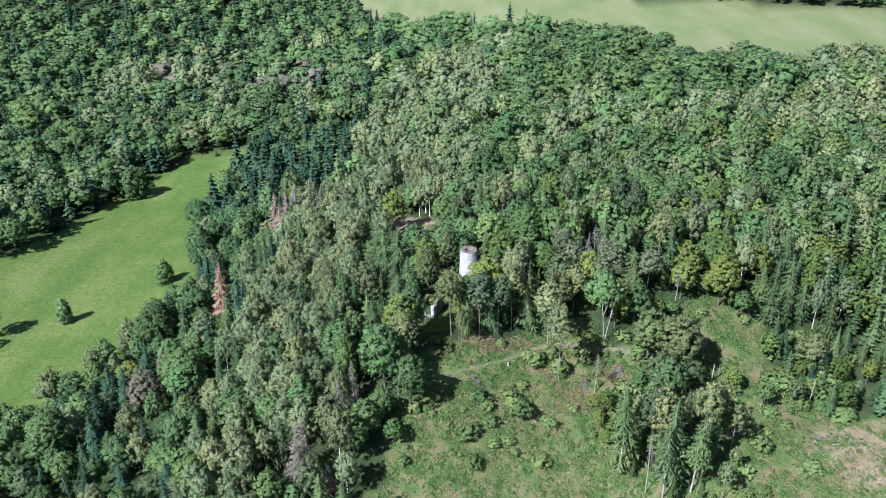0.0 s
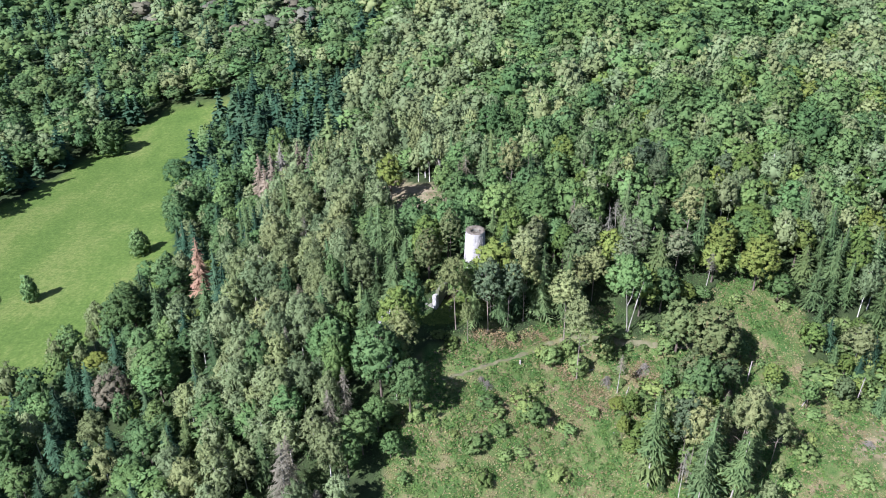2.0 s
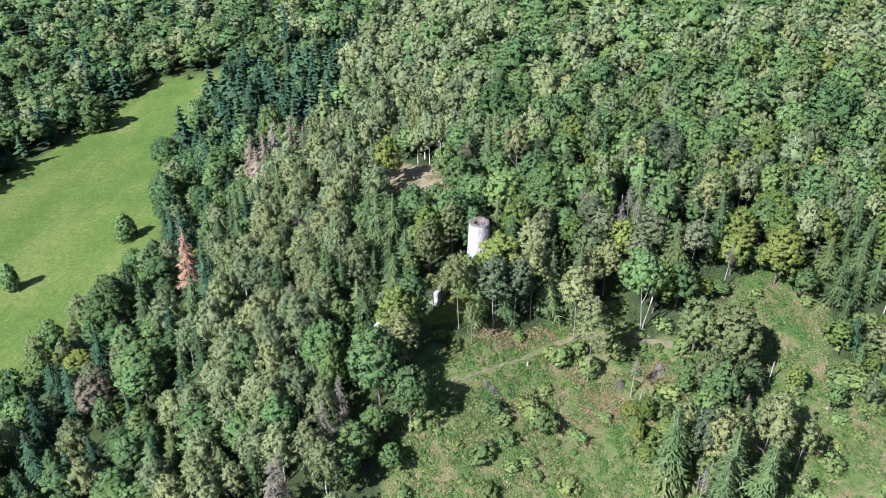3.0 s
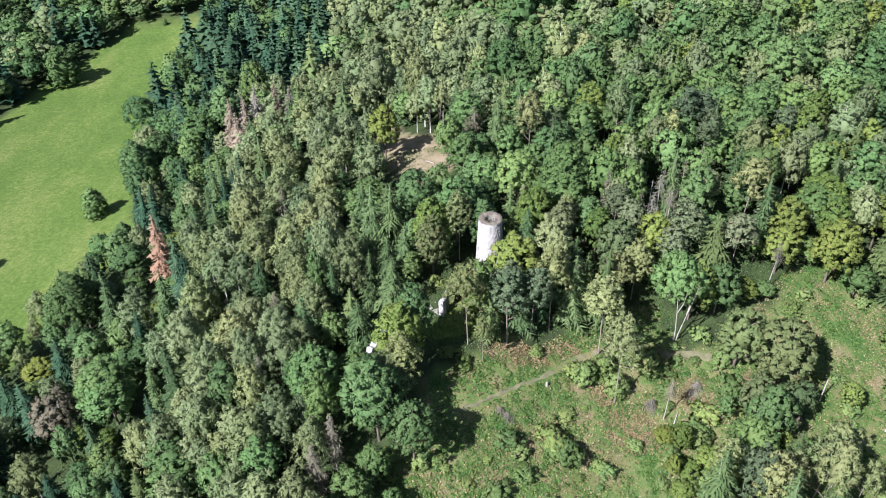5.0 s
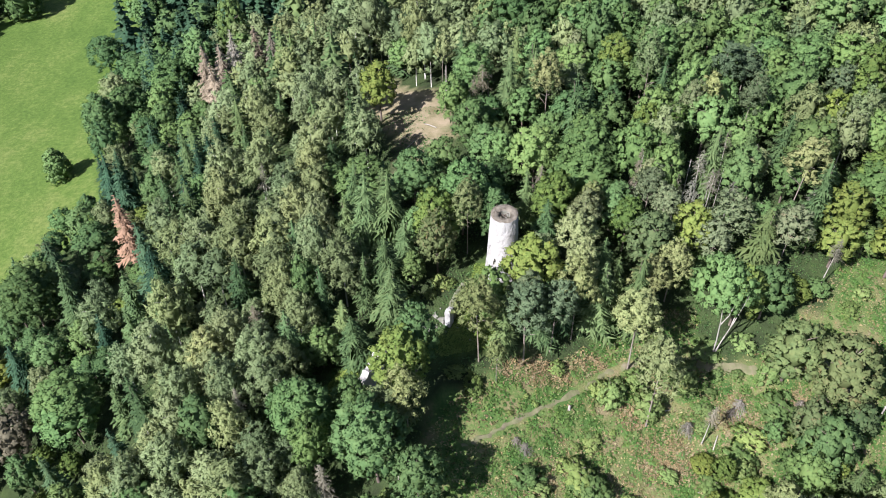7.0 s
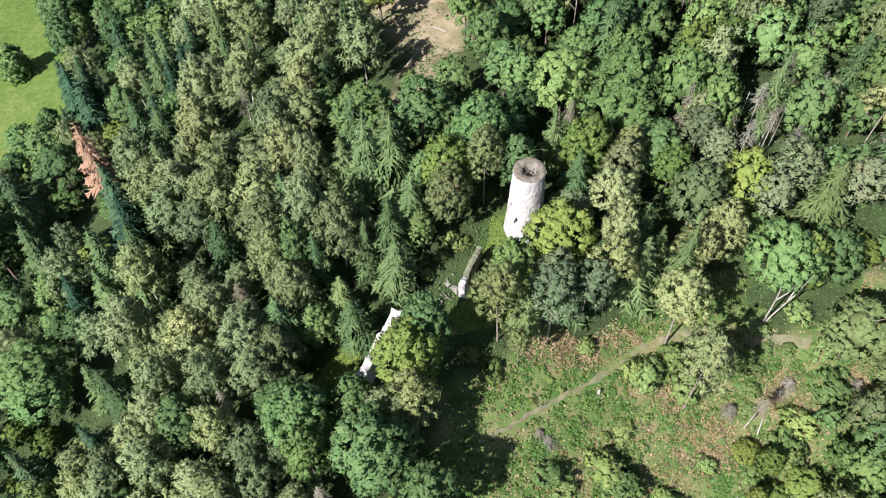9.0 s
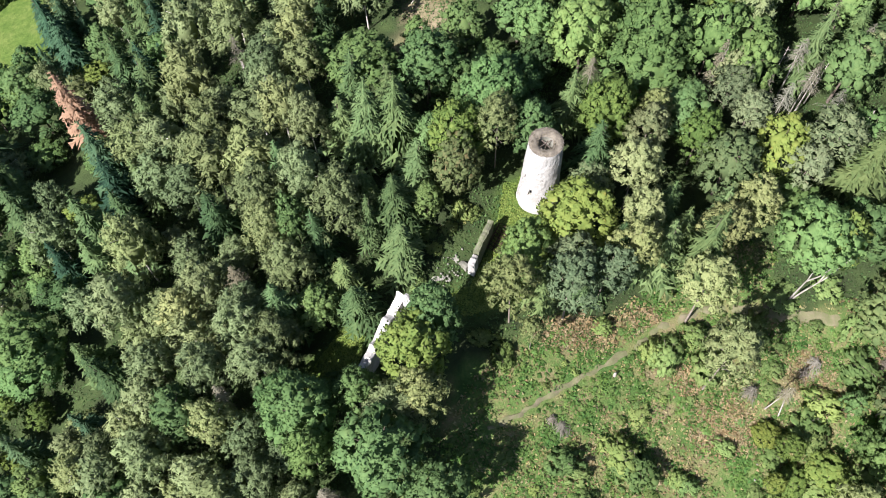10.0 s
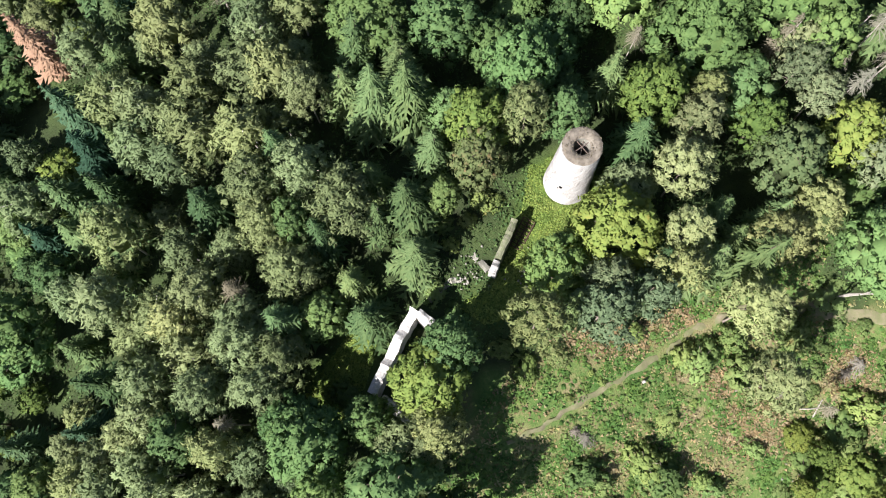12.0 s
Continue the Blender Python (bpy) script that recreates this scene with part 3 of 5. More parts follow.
def trees_of(kind):
    """The shapes of a kind: four close, four near, three each for the middle distance, far off and farthest."""
    if kind not in PROTO:
        rng = np.random.default_rng(sum(map(ord, kind)) * 7)
        word, label, leaf, bark, H, R = KINDS[kind]
        limbs = {"oak": 7, "maple": 7, "ash": 7, "rusty": 7, "birch": 5, "bush": 5, "pine": 6, "plum": 7, "larch": 4}.get(kind, 0)
        rad = {"bush": 0.07, "birch": 0.15, "pine": 0.14, "larch": 0.13, "bare": 0.16, "grey": 0.16}.get(kind, 0.24)
        sets = [], [], [], [], []
        for level, n in enumerate((4, 4, 3, 3, 3)):
            for k in range(n):
                h, r = H * rng.uniform(0.92, 1.08), R * rng.uniform(0.9, 1.12)
                stem = trunk_shape(rng, h, rad, limbs=limbs, spread=r * 0.6) if level < 2 else trunk_shape(rng, h, 0.2, sides=4) if level == 2 else None
                if kind == "aspen" and level < 2:
                    stem = join([tube([(0, 0, -0.5), (-0.2, 0.3, h * 0.2), (-0.8, 1.2, h * 0.5), (-0.9, 2.0, h * 0.82)], [0.16, 0.12, 0.09, 0.03], 7), tube([(0, -0.2, -0.5), (-0.4, -0.4, h * 0.18), (-1.1, -1.0, h * 0.5), (-1.2, -1.9, h * 0.8)], [0.15, 0.11, 0.08, 0.03], 7),
                                 tube([(-0.7, 1.0, h * 0.45), (-1.3, 0.5, h * 0.6), (-1.6, 0.3, h * 0.78)], [0.11, 0.09, 0.03], 6), tube([(-0.9, -0.8, h * 0.42), (-0.3, -1.6, h * 0.58), (-0.2, -2.6, h * 0.75)], [0.11, 0.09, 0.03], 6)])
                sets[level].append((h, r, stem, crown_of(kind, rng, h, r, level)))
        PROTO[kind] = sets
    return PROTO[kind]



NEAR_MESH = {}
PLACED = []


def tree(kind, x, y, top=None, wide=1.0, label="", v=None, radius=None):
    """One tree on the land; top: the height of its tip over the tower's foot; wide: crown width against the usual, or radius: in metres."""
    rng = random.Random(int(x * 131 + y * 977) + len(kind))
    word, text, leaf, bark, H, R = KINDS[kind]
    v = rng.randrange(4) if v is None else v
    top = top + 1.2 if top is not None and kind in ("larch", "pine") else top
    level = 0 if math.hypot(x - 2, y - 215) < 48 or radius and radius > 5.6 else 1
    h, r, stem, crown = trees_of(kind)[level][v]
    e = thing(word, label or text, "bush" if kind == "bush" else "tree", "bushes on the clearing" if kind == "bush" else word.replace("_", " ") + "s of the hill wood")
    if (kind, level, v) not in NEAR_MESH:
        NEAR_MESH[kind, level, v] = part("trunk", stem, bark, e).data, part("crown", crown, LEAF[leaf], e).data
    else:
        for name, data in zip(("trunk", "crown"), NEAR_MESH[kind, level, v]):
            new(name, data).parent = e
    z = float(land(x, y)) - 0.15
    s = (top - z) / h if top is not None else rng.uniform(0.8, 1.12)
    w = radius / r if radius else wide * (math.sqrt(s) if s > 0.6 else s)
    deep = w * rng.uniform(0.88, 1.14)
    if kind == "bush":
        s, w, deep = s * rng.uniform(0.8, 1.1), w * rng.uniform(0.75, 1.25), w * rng.uniform(0.75, 1.25)
    e.matrix_basis = Matrix.LocRotScale((x, y, z), Euler((rng.uniform(-.035, .035), rng.uniform(-.035, .035), rng.uniform(0, 6.28))), (w, deep, s))
    PLACED.append((x, y, r * w))
    return e


ground = build_ground()

# ---- the round tower ----
TX, TY = 7.3, 233.5


def ring_faces(n, k0, k1):
    j = np.arange(n)
    return np.stack([k0 * n + j, k0 * n + (j + 1) % n, k1 * n + (j + 1) % n, k1 * n + j], 1)


def build_tower():
    z0 = float(land(TX, TY)) - 1.2
    tower = thing("round_tower", "ruined round castle tower of pale lime-washed rubble", "tower", at=(TX, TY, z0))
    top = 16.2 - z0
    n, rows = 96, 60
    ang = np.arange(n) * 2 * math.pi / n
    rng = np.random.default_rng(5)
    V = []
    for k in range(rows + 1):
        f = k / rows
        r = 3.5 - 0.92 * f ** 0.75
        wob = np.array([0.07 * noise.noise((math.cos(a) * 2.2, math.sin(a) * 2.2, f * 9.0)) + 0.06 * noise.noise((math.cos(a) * 7, math.sin(a) * 7, f * 30)) for a in ang])
        rag = np.zeros(n)
        if k == rows:
            rag = np.array([0.22 * noise.noise((math.cos(a) * 3, math.sin(a) * 3, 4.0)) for a in ang])
        V.append(np.stack([(r + wob) * np.cos(ang), (r + wob) * np.sin(ang), top * f + rag], 1))
    F = np.concatenate([ring_faces(n, k, k + 1) for k in range(rows)])
    bm = bmesh.new()
    vs = [bm.verts.new(p) for p in np.concatenate(V)]
    for q in F:
        bm.faces.new([vs[i] for i in q])
    bm.faces.ensure_lookup_table()
    # broken-out stones and putlog holes
    for a, f, w, h in ((176, 0.30, 2, 2), (182, 0.36, 2, 2), (178, 0.45, 2, 3), (188, 0.22, 2, 2), (186, 0.52, 1, 2), (196, 0.42, 1, 1), (174, 0.24, 1, 2), (262, 0.62, 1, 1), (330, 0.75, 1, 1), (322, 0.60, 1, 1), (336, 0.84, 2, 1), (186, 0.12, 3, 4), (184, 0.34, 3, 4), (191, 0.40, 2, 3), (190, 0.28, 2, 3), (180, 0.56, 2, 3)):
        fs = [bm.faces[(int(f * rows) + j) * n + (int(a / 360 * n) + i) % n] for i in range(w) for j in range(h)]
        got = bmesh.ops.extrude_face_region(bm, geom=fs)
        for v in {v for v in got["geom"] if isinstance(v, bmesh.types.BMVert)}:
            d = Vector((v.co.x, v.co.y, 0)).normalized()
            v.co -= d * 0.4
        for q in got["geom"]:
            if isinstance(q, bmesh.types.BMFace):
                q.material_index = 1
        bmesh.ops.delete(bm, geom=fs, context="FACES_ONLY")
        bm.faces.ensure_lookup_table()
    part("wall", bm, STONE, tower).data.materials.append(RUBBLE)
    # wall head: earth and dry grass round the shaft
    radii = [2.6, 2.4, 2.05, 1.65, 1.3, 1.08]
    V = []
    for k, r in enumerate(radii):
        z = np.array([0.16 * noise.noise((math.cos(a) * r, math.sin(a) * r, 2.0)) + (0.0, 0.16, 0.22, 0.16, 0.02, -0.25)[k] for a in ang])
        rr = r * (1 + (0.10 if k > 3 else 0.015) * np.array([noise.noise((math.cos(a) * 2, math.sin(a) * 2, 7.0 + k)) for a in ang]))
        V.append(np.stack([rr * np.cos(ang), rr * np.sin(ang), top + z - 0.02], 1))
    shape = (np.concatenate(V), np.concatenate([ring_faces(n, k, k + 1) for k in range(len(radii) - 1)]))
    head = part("wall_head", shape, HEAD, tower, "earth and dry grass on the wall head")
    V = [np.stack([1.12 * np.cos(ang), 1.12 * np.sin(ang), np.full(n, z)], 1) for z in (top - 0.2, top * 0.45)]
    V.append(np.stack([0.01 * np.cos(ang), 0.01 * np.sin(ang), np.full(n, top * 0.45)], 1))
    shaft = part("shaft", (np.concatenate(V), np.concatenate([ring_faces(n, 0, 1), ring_faces(n, 1, 2)])), RUBBLE, tower, "dark open shaft of the tower")
    for a, z in ((0.6, -0.5), (2.2, -0.9), (1.3, -1.3)):
        d = np.array([math.cos(a), math.sin(a), 0]) * 1.2
        part("beam", tube([d + [0.1, 0.1, top + z], -d + [0.1, 0.1, top + z + 0.25]], [0.07, 0.06], 6), BARK, shaft, "weathered timber across the shaft")
    # tufts on the head
    p = []
    for k in range(170):
        a, r = rng.uniform(0, 6.28), rng.uniform(1.15, 2.65)
        p.append((r * math.cos(a), r * math.sin(a), top + 0.15 + rng.uniform(0, 0.15)))
    p = np.array(p)
    nr = unit(rng, len(p)) + [0, 0, 0.4]
    nr /= np.linalg.norm(nr, axis=1, keepdims=True)
    tagged(part("dry_grass", clumps(p, nr, 0.12, 0.07, rng), DRY, head, "dry brown grass tufts"), kind="stuff")
    return tower


def soil_material(name, stops, scale=1.4):
    m, n, l, b = mat(name, 0.95, 0.1)
    f = tex(n, l, scale, 5.0, rough=0.7)
    l.new(ramp(n, l, f, stops), b.inputs["Base Color"])
    bump(n, l, b, f, 0.8, 0.15)
    return m


HEAD = soil_material("wall_head_earth", [(0.3, (0.075, 0.064, 0.050)), (0.5, (0.125, 0.108, 0.084)), (0.7, (0.18, 0.16, 0.125))])
DRY = leaf_material("dry_grass", (0.13, 0.105, 0.065), (0.20, 0.165, 0.11), (0.27, 0.235, 0.16), (0.12, 0.14, 0.06), 0.05)
PATH = soil_material("trodden_earth", [(0.3, (0.086, 0.100, 0.042)), (0.5, (0.112, 0.110, 0.058)), (0.7, (0.150, 0.126, 0.086))], 0.6)
RUST = soil_material("rusty_steel", [(0.3, (0.026, 0.018, 0.014)), (0.7, (0.075, 0.046, 0.034))], 3.0)
build_tower()


# ---- ruined curtain walls ----
def ruin_wall(name, label, line, tops, thick=1.5, step=0.45, seed=1, material=None):
    """A rubble wall along a line of places, with its own uneven head at the heights in tops (over the tower's foot)."""
    pts, hs = [], []
    for (a, b, ha, hb) in zip(line, line[1:], tops, tops[1:]):
        n = max(2, int(math.dist(a, b) / step))
        for k in range(n):
            f = k / n
            pts.append((a[0] + (b[0] - a[0]) * f, a[1] + (b[1] - a[1]) * f))
            hs.append(ha + (hb - ha) * f)
    pts.append(line[-1]); hs.append(tops[-1])
    pts = np.array(pts)
    V, m, lv = [], 0, 9
    for k, p in enumerate(pts):
        d = pts[min(k + 1, len(pts) - 1)] - pts[max(k - 1, 0)]
        d /= np.linalg.norm(d)
        s = np.array([-d[1], d[0]])
        foot = float(land(p[0], p[1])) - 0.8
        t = thick * (1 + 0.12 * noise.noise((k * 0.5, seed * 3.1, 0)))
        head = hs[k] + 0.45 * noise.noise((k * 0.6, seed * 7.7, 1.3))
        prof = [(-0.5, f) for f in np.linspace(0, 1, lv)] + [(-0.17, 1.03), (0.17, 1.03)] + [(0.5, f) for f in np.linspace(1, 0, lv)]
        for i, (u, f) in enumerate(prof):
            z = foot + (head - foot) * f
            w = 0.13 * noise.noise((p[0] * 1.3 + seed, p[1] * 1.3, z * 1.3 + u))
            tt = t * (1 + 0.12 * (1 - f))
            q = p + s * (u * tt + w)
            V.append((q[0] + 0.05 * noise.noise((z * 2, k, u)), q[1], z + (0.14 * noise.noise((k * 0.9, u * 5, seed)) if 0.9 < f else 0)))
        m = len(prof)
    F = []
    for k in range(len(pts) - 1):
        for i in range(m - 1):
            F.append((k * m + i, k * m + i + 1, (k + 1) * m + i + 1, (k + 1) * m + i))
    V = np.array(V)
    end0, end1 = np.arange(m)[::-1], np.arange(m) + (len(pts) - 1) * m
    c0, c1 = V[end0].mean(0), V[end1].mean(0)
    ts = [(end0[i], end0[(i + 1) % m], len(V)) for i in range(m)] + [(end1[i], end1[(i + 1) % m], len(V) + 1) for i in range(m)]
    V = np.concatenate([V, [c0, c1]])
    me = bpy.data.meshes.new(name)
    fill_mesh(me, V, [np.array(F)[:, ::-1], np.array(ts)])
    me.polygons.foreach_set("use_smooth", np.zeros(len(me.polygons), bool))
    me.materials.append(material or STONE)
    return tagged(new(name, me), label, "wall", "castle ruin walls")


ruin_wall("ruined_wall", "tall sunlit fragment of a ruined rubble wall", [(-20.6, 203.6), (-18.2, 208.2), (-17.6, 209.4), (-16.9, 210.8), (-15.7, 212.8), (-14.5, 214.6)], [2.4, 3.0, 3.0, 4.0, 3.5, 5.6], 1.35, seed=1)
ruin_wall("ruined_wall", "corner return of the ruined wall beside the courtyard", [(-14.1, 214.2), (-12.2, 212.7)], [5.6, 4.4], 1.3, seed=2)
ruin_wall("ruined_wall", "low rubble wall stub below the tower", [(-19.4, 203.0), (-16.5, 200.6), (-14.6, 199.4)], [1.6, 0.4, -1.2], 1.3, seed=3)
ruin_wall("ruined_wall", "roofless rubble wall of the inner building", [(-3.9, 219.7), (-3.2, 221.4)], [4.4, 3.6], 1.0, seed=4)
ruin_wall("ruined_wall", "overgrown mossy wall of the inner building", [(-3.1, 221.7), (-1.8, 224.4), (-0.6, 227.2)], [4.4, 4.6, 4.0], 0.9, seed=8, material=MOSSY)
ruin_wall("ruined_wall", "shaded rubble wall of the inner building", [(-8.2, 224.6), (-5.6, 222.2), (-4.3, 220.6)], [-1.2, -0.3, 1.4], 0.9, seed=5, material=RUBBLE)
ruin_wall("ruined_wall", "broken rubble footing along the bank", [(-12.8, 216.6), (-9.6, 219.4), (-7.2, 219.6)], [-0.6, -0.5, -0.8], 0.8, seed=6, material=RUBBLE)
ruin_wall("ruined_wall", "overgrown footing of the curtain wall near the tower", [(-1.0, 217.6), (1.6, 221.2), (3.2, 225.6), (4.6, 230.4)], [-1.5, -0.6, -0.25, -0.3], 0.55, seed=7, material=RUBBLE)


def stones(name, label, n, spots, size, seed):
    """Loose stones: lumps of six to ten corners, each its own island."""
    rng = np.random.default_rng(seed)
    V, F = ico()
    shapes = []
    for k in range(n):
        cx, cy, sx, sy = spots[k % len(spots)]
        x, y = cx + rng.normal() * sx, cy + rng.normal() * sy
        r = size * rng.uniform(0.5, 1.3)
        v = V * (1 + 0.25 * rng.normal(size=(len(V), 1))) * r * [1.2, 0.9, 0.6]
        a = rng.uniform(0, 6.28)
        v = np.stack([v[:, 0] * math.cos(a) - v[:, 1] * math.sin(a) + x, v[:, 0] * math.sin(a) + v[:, 1] * math.cos(a) + y, v[:, 2] + float(land(x, y)) + 0.25 + 0.3 * r], 1)
        shapes.append((v, F))
    me = bpy.data.meshes.new(name)
    fill_mesh(me, *join(shapes))
    me.materials.append(RUBBLE)
    tagged(new(name, me), label, "stones", kind="stuff")


stones("rubble_heap", "fallen wall stones on the bank by the ruin", 75, [(-7.6, 219.4, 1.0, 0.5), (0.8, 220.6, 0.7, 1.6), (-6.0, 221.5, 1.4, 1.4), (-17.5, 201.5, 2.0, 1.2)], 0.17, 4)
stones("field_stones", "pale stones strewn over the stony slope", 160, [(112, 185, 9, 6), (46, 189, 2.0, 1.6), (112, 184, 8, 7)], 0.15, 5)


# rusty frame leaning in the ruin
def rusty_frame(x, y):
    z = float(land(x, y)) + 0.4
    e = thing("steel_frame", "rusty steel lattice frame lying in the ruin", "frame", at=(x, y, z))
    e.rotation_euler = (radians(14), radians(-8), radians(62))
    for k in range(3):
        part("rail", tube([(-2.3, -0.9 + 0.9 * k, 0), (2.3, -0.9 + 0.9 * k, 0.1)], [0.10, 0.10], 5), RUST, e)
    for k in range(9):
        part("crossbar", tube([(-2.2 + 0.55 * k, -0.95, 0.06), (-2.2 + 0.55 * k + 0.1, 0.95, 0.16)], [0.075, 0.075], 5), RUST, e)


rusty_frame(0.6, 225.8)


# ---- footpath on the clearing ----
PATH_LINE = [(-2, 196.5), (3, 199), (6.4, 200.9), (11.4, 204.0), (16.5, 206.4), (21.8, 209.6), (25.2, 212.1), (29.6, 214.1), (33.5, 215.6), (38, 215.9), (42.4, 215.6), (47.6, 214.8), (54.8, 213.8), (62, 213.5), (70, 215)]


def footpath():
    line = np.array(PATH_LINE, float)
    t = np.linspace(0, len(line) - 1, 160)
    x, y = np.interp(t, range(len(line)), line[:, 0]), np.interp(t, range(len(line)), line[:, 1])
    for _ in range(6):
        x[1:-1], y[1:-1] = (x[:-2] + x[1:-1] + x[2:]) / 3, (y[:-2] + y[1:-1] + y[2:]) / 3
    dx, dy = np.gradient(x), np.gradient(y)
    L = np.hypot(dx, dy)
    sx, sy = -dy / L, dx / L
    V = []
    for u in np.linspace(-1, 1, 7):
        w = 0.30 + 0.035 * t + 0.14 * np.sin(t * 3.1 + u) + 0.16 * np.sin(t * 9.7 + 2 * u) + 0.45 * np.exp(-((t - 11) / 1.2) ** 2)
        px, py = x + sx * u * w, y + sy * u * w
        rough = 0.22 * np.sin(px * 0.9 + 2 * np.sin(py * 0.35)) * np.sin(py * 0.8 + px * 0.2) + 0.12 * np.sin(px * 2.3 + py * 1.1) * np.sin(py * 1.9 - px * 0.7)
        V.append(np.stack([px, py, land(px, py) + rough + 0.13 - 0.10 * abs(u) ** 3], 1))
    n = len(t)
    i = np.concatenate([np.arange(n - 1) + k * n for k in range(6)])
    me = bpy.data.meshes.new("footpath")
    fill_mesh(me, np.concatenate(V), np.stack([i, i + 1, i + n + 1, i + n], 1))
    me.materials.append(PATH)
    tagged(new("footpath", me), "trodden earth footpath across the clearing", "path", kind="structure")


footpath()

# ---- single trees that stand out ----

# round the tower and the ruin
for kind, x, y, top, r in (
        ("oak", -20.8, 258.6, 9.9, 6), ("ash", -10.8, 260.1, 4.2, 4.1), ("spruce", -19.6, 227, 13.3, 2.4), ("spruce", -15.1, 229.3, 15.7, 4.2),
        ("ash", -12.6, 247.2, -0.4, 2.6), ("maple", -5.3, 239.4, 17.6, 4.7), ("rusty", -5.5, 234.5, 15.5, 4.4), ("oak", 1, 259.7, 4.4, 4.5),
        ("ash", 6.3, 240.5, 16.6, 3.7), ("maple", 18.5, 242.8, 18, 5), ("spruce", 16.1, 236.8, 16.9, 3.9), ("pine", 23.9, 239.2, 15.6, 3.8),
        ("maple", 12.4, 224.2, 18.4, 6.4), ("larch", 21.1, 231.4, 16.8, 4.9), ("oak", 25.1, 250.9, 15.9, 6.6), ("spruce", 24.4, 220.3, 16.7, 4.2),
        ("larch", 19.8, 218.6, 19.1, 4.2), ("oak", 4.7, 219.7, 15.3, 4.4), ("spruce", -20.7, 213.5, 11.3, 3.7), ("oak", -21.1, 200.2, 10.7, 3.4),
        ("ash", -16.5, 190.9, 16, 6.4), ("maple", -12.5, 204.6, 17.1, 5.4),
):
    tree(kind, x, y, top, radius=r)
for kind, x, y, top, r in (
        ("ash", -9.8, 208.5, 18.4, 4.1), ("larch", 1.7, 212.2, 20.5, 4.9), ("pine", 10.1, 213, 17.6, 4.3), ("oak", 25.9, 254.9, 20.8, 6.1),
        ("oak", 16, 258.4, 17.1, 5.7),
):
    tree(kind, x, y, top, radius=r)
# west of the ruin
for kind, x, y, top, r in (
        ("birch", -52.7, 260.2, 5.8, 5.2), ("birch", -48.3, 250.5, 5.4, 5.2), ("birch", -39.8, 252.3, 5.6, 5.2), ("birch", -29.9, 246.3, 11.3, 4),
        ("spruce", -62.7, 258.6, -3, 4.2), ("spruce", -44.5, 230.5, 9.3, 4.2), ("birch", -55.1, 247.4, 4.2, 5.2), ("birch", -57.1, 242.2, 0.8, 5.1),
        ("birch", -46.8, 241.5, 6.8, 4.8), ("birch", -38.5, 241.3, 9.6, 5.1), ("birch", -29.3, 233.8, 16.5, 4.7), ("birch", -51.5, 238.7, 3.2, 4.4),
        ("birch", -36.8, 233.1, 11.4, 4.9), ("spruce", -27.5, 225.1, 12.1, 3.4), ("ash", -31, 226.9, 12.1, 3.1), ("spruce", -61.3, 231, 3.1, 4.2),
        ("birch", -35.7, 227, 10.6, 4.4), ("spruce", -24.6, 248.1, 8.3, 4.1), ("ash", -27.5, 214.5, 6.1, 3.9), ("birch", -45.3, 217.9, 8, 4.8),
        ("bare", -39, 217.5, 10, 2.4), ("birch", -51.8, 216.2, 3, 4.2),
):
    tree(kind, x, y, top, radius=r)
for kind, x, y, top, r in (
        ("birch", -38.3, 210.1, 11, 5.2), ("birch", -60.1, 217.2, 5.7, 5.1), ("birch", -52.1, 206.2, 8.1, 4.4), ("spruce", -60.2, 206.2, 6, 3.9),
        ("birch", -42.9, 204.3, 11.8, 3.9), ("birch", -35.2, 205.2, 10.8, 4.7), ("bare", -39.6, 199.8, 9.7, 1.6), ("oak", -28, 197, 13.9, 5.6),
        ("oak", -26.9, 191.3, 12.5, 3.5), ("ash", -46.4, 198.2, 8.8, 4.2), ("birch", -40.8, 196.4, 9.4, 3.9), ("birch", -50.3, 192.7, 6.5, 4.3),
        ("birch", -63.6, 192.4, -2, 4.5), ("birch", -40.4, 186.8, 8.3, 4.5), ("grey", -24.5, 185.6, 8.6, 2.4), ("grey", -27.4, 180.2, 6.8, 2.8),
        ("grey", -36.1, 169.6, 3.2, 3.2), ("grey", -29.2, 163.9, -7.5, 3.2),
):
    tree(kind, x, y, top, radius=r)
# by the meadow
for kind, x, y, top, r in (
        ("maple", -81.8, 278.9, -22.1, 3.9), ("maple", -75.6, 242.8, -16.8, 4.2), ("ash", -90.1, 267.7, -17.5, 5.2), ("oak", -87.8, 259, -22.3, 4),
        ("oak", -75.1, 255.5, -19, 3.3), ("oak", -81.3, 228.4, -18.8, 3.5), ("oak", -78.3, 211.8, -10.2, 5.6), ("maple", -78.1, 204.5, -18.2, 2.6),
        ("birch", -68.3, 201.5, -14.4, 3), ("maple", -80.6, 197, -18.7, 2.6), ("ash", -118.4, 373.8, -29.3, 6.4), ("ash", -104.4, 324, -18.5, 5.8),
        ("oak", -108.4, 400.3, -28.5, 6.6), ("oak", -70.1, 361.6, -9.6, 5.3), ("oak", -87, 341.4, -18.8, 6.4), ("ash", -78.4, 349.2, -13, 5.6),
        ("spruce", -66.7, 289.1, -2.1, 4.2), ("spruce", -66.8, 274.9, -1.4, 4.2), ("ash", -98.4, 334.9, -23.3, 6), ("oak", -79.8, 214.7, -7.3, 6.2),
        ("ash", -96.5, 243.9, -7.9, 5.7), ("spruce", -86.7, 242, -6.6, 4.2),
):
    tree(kind, x, y, top, radius=r)
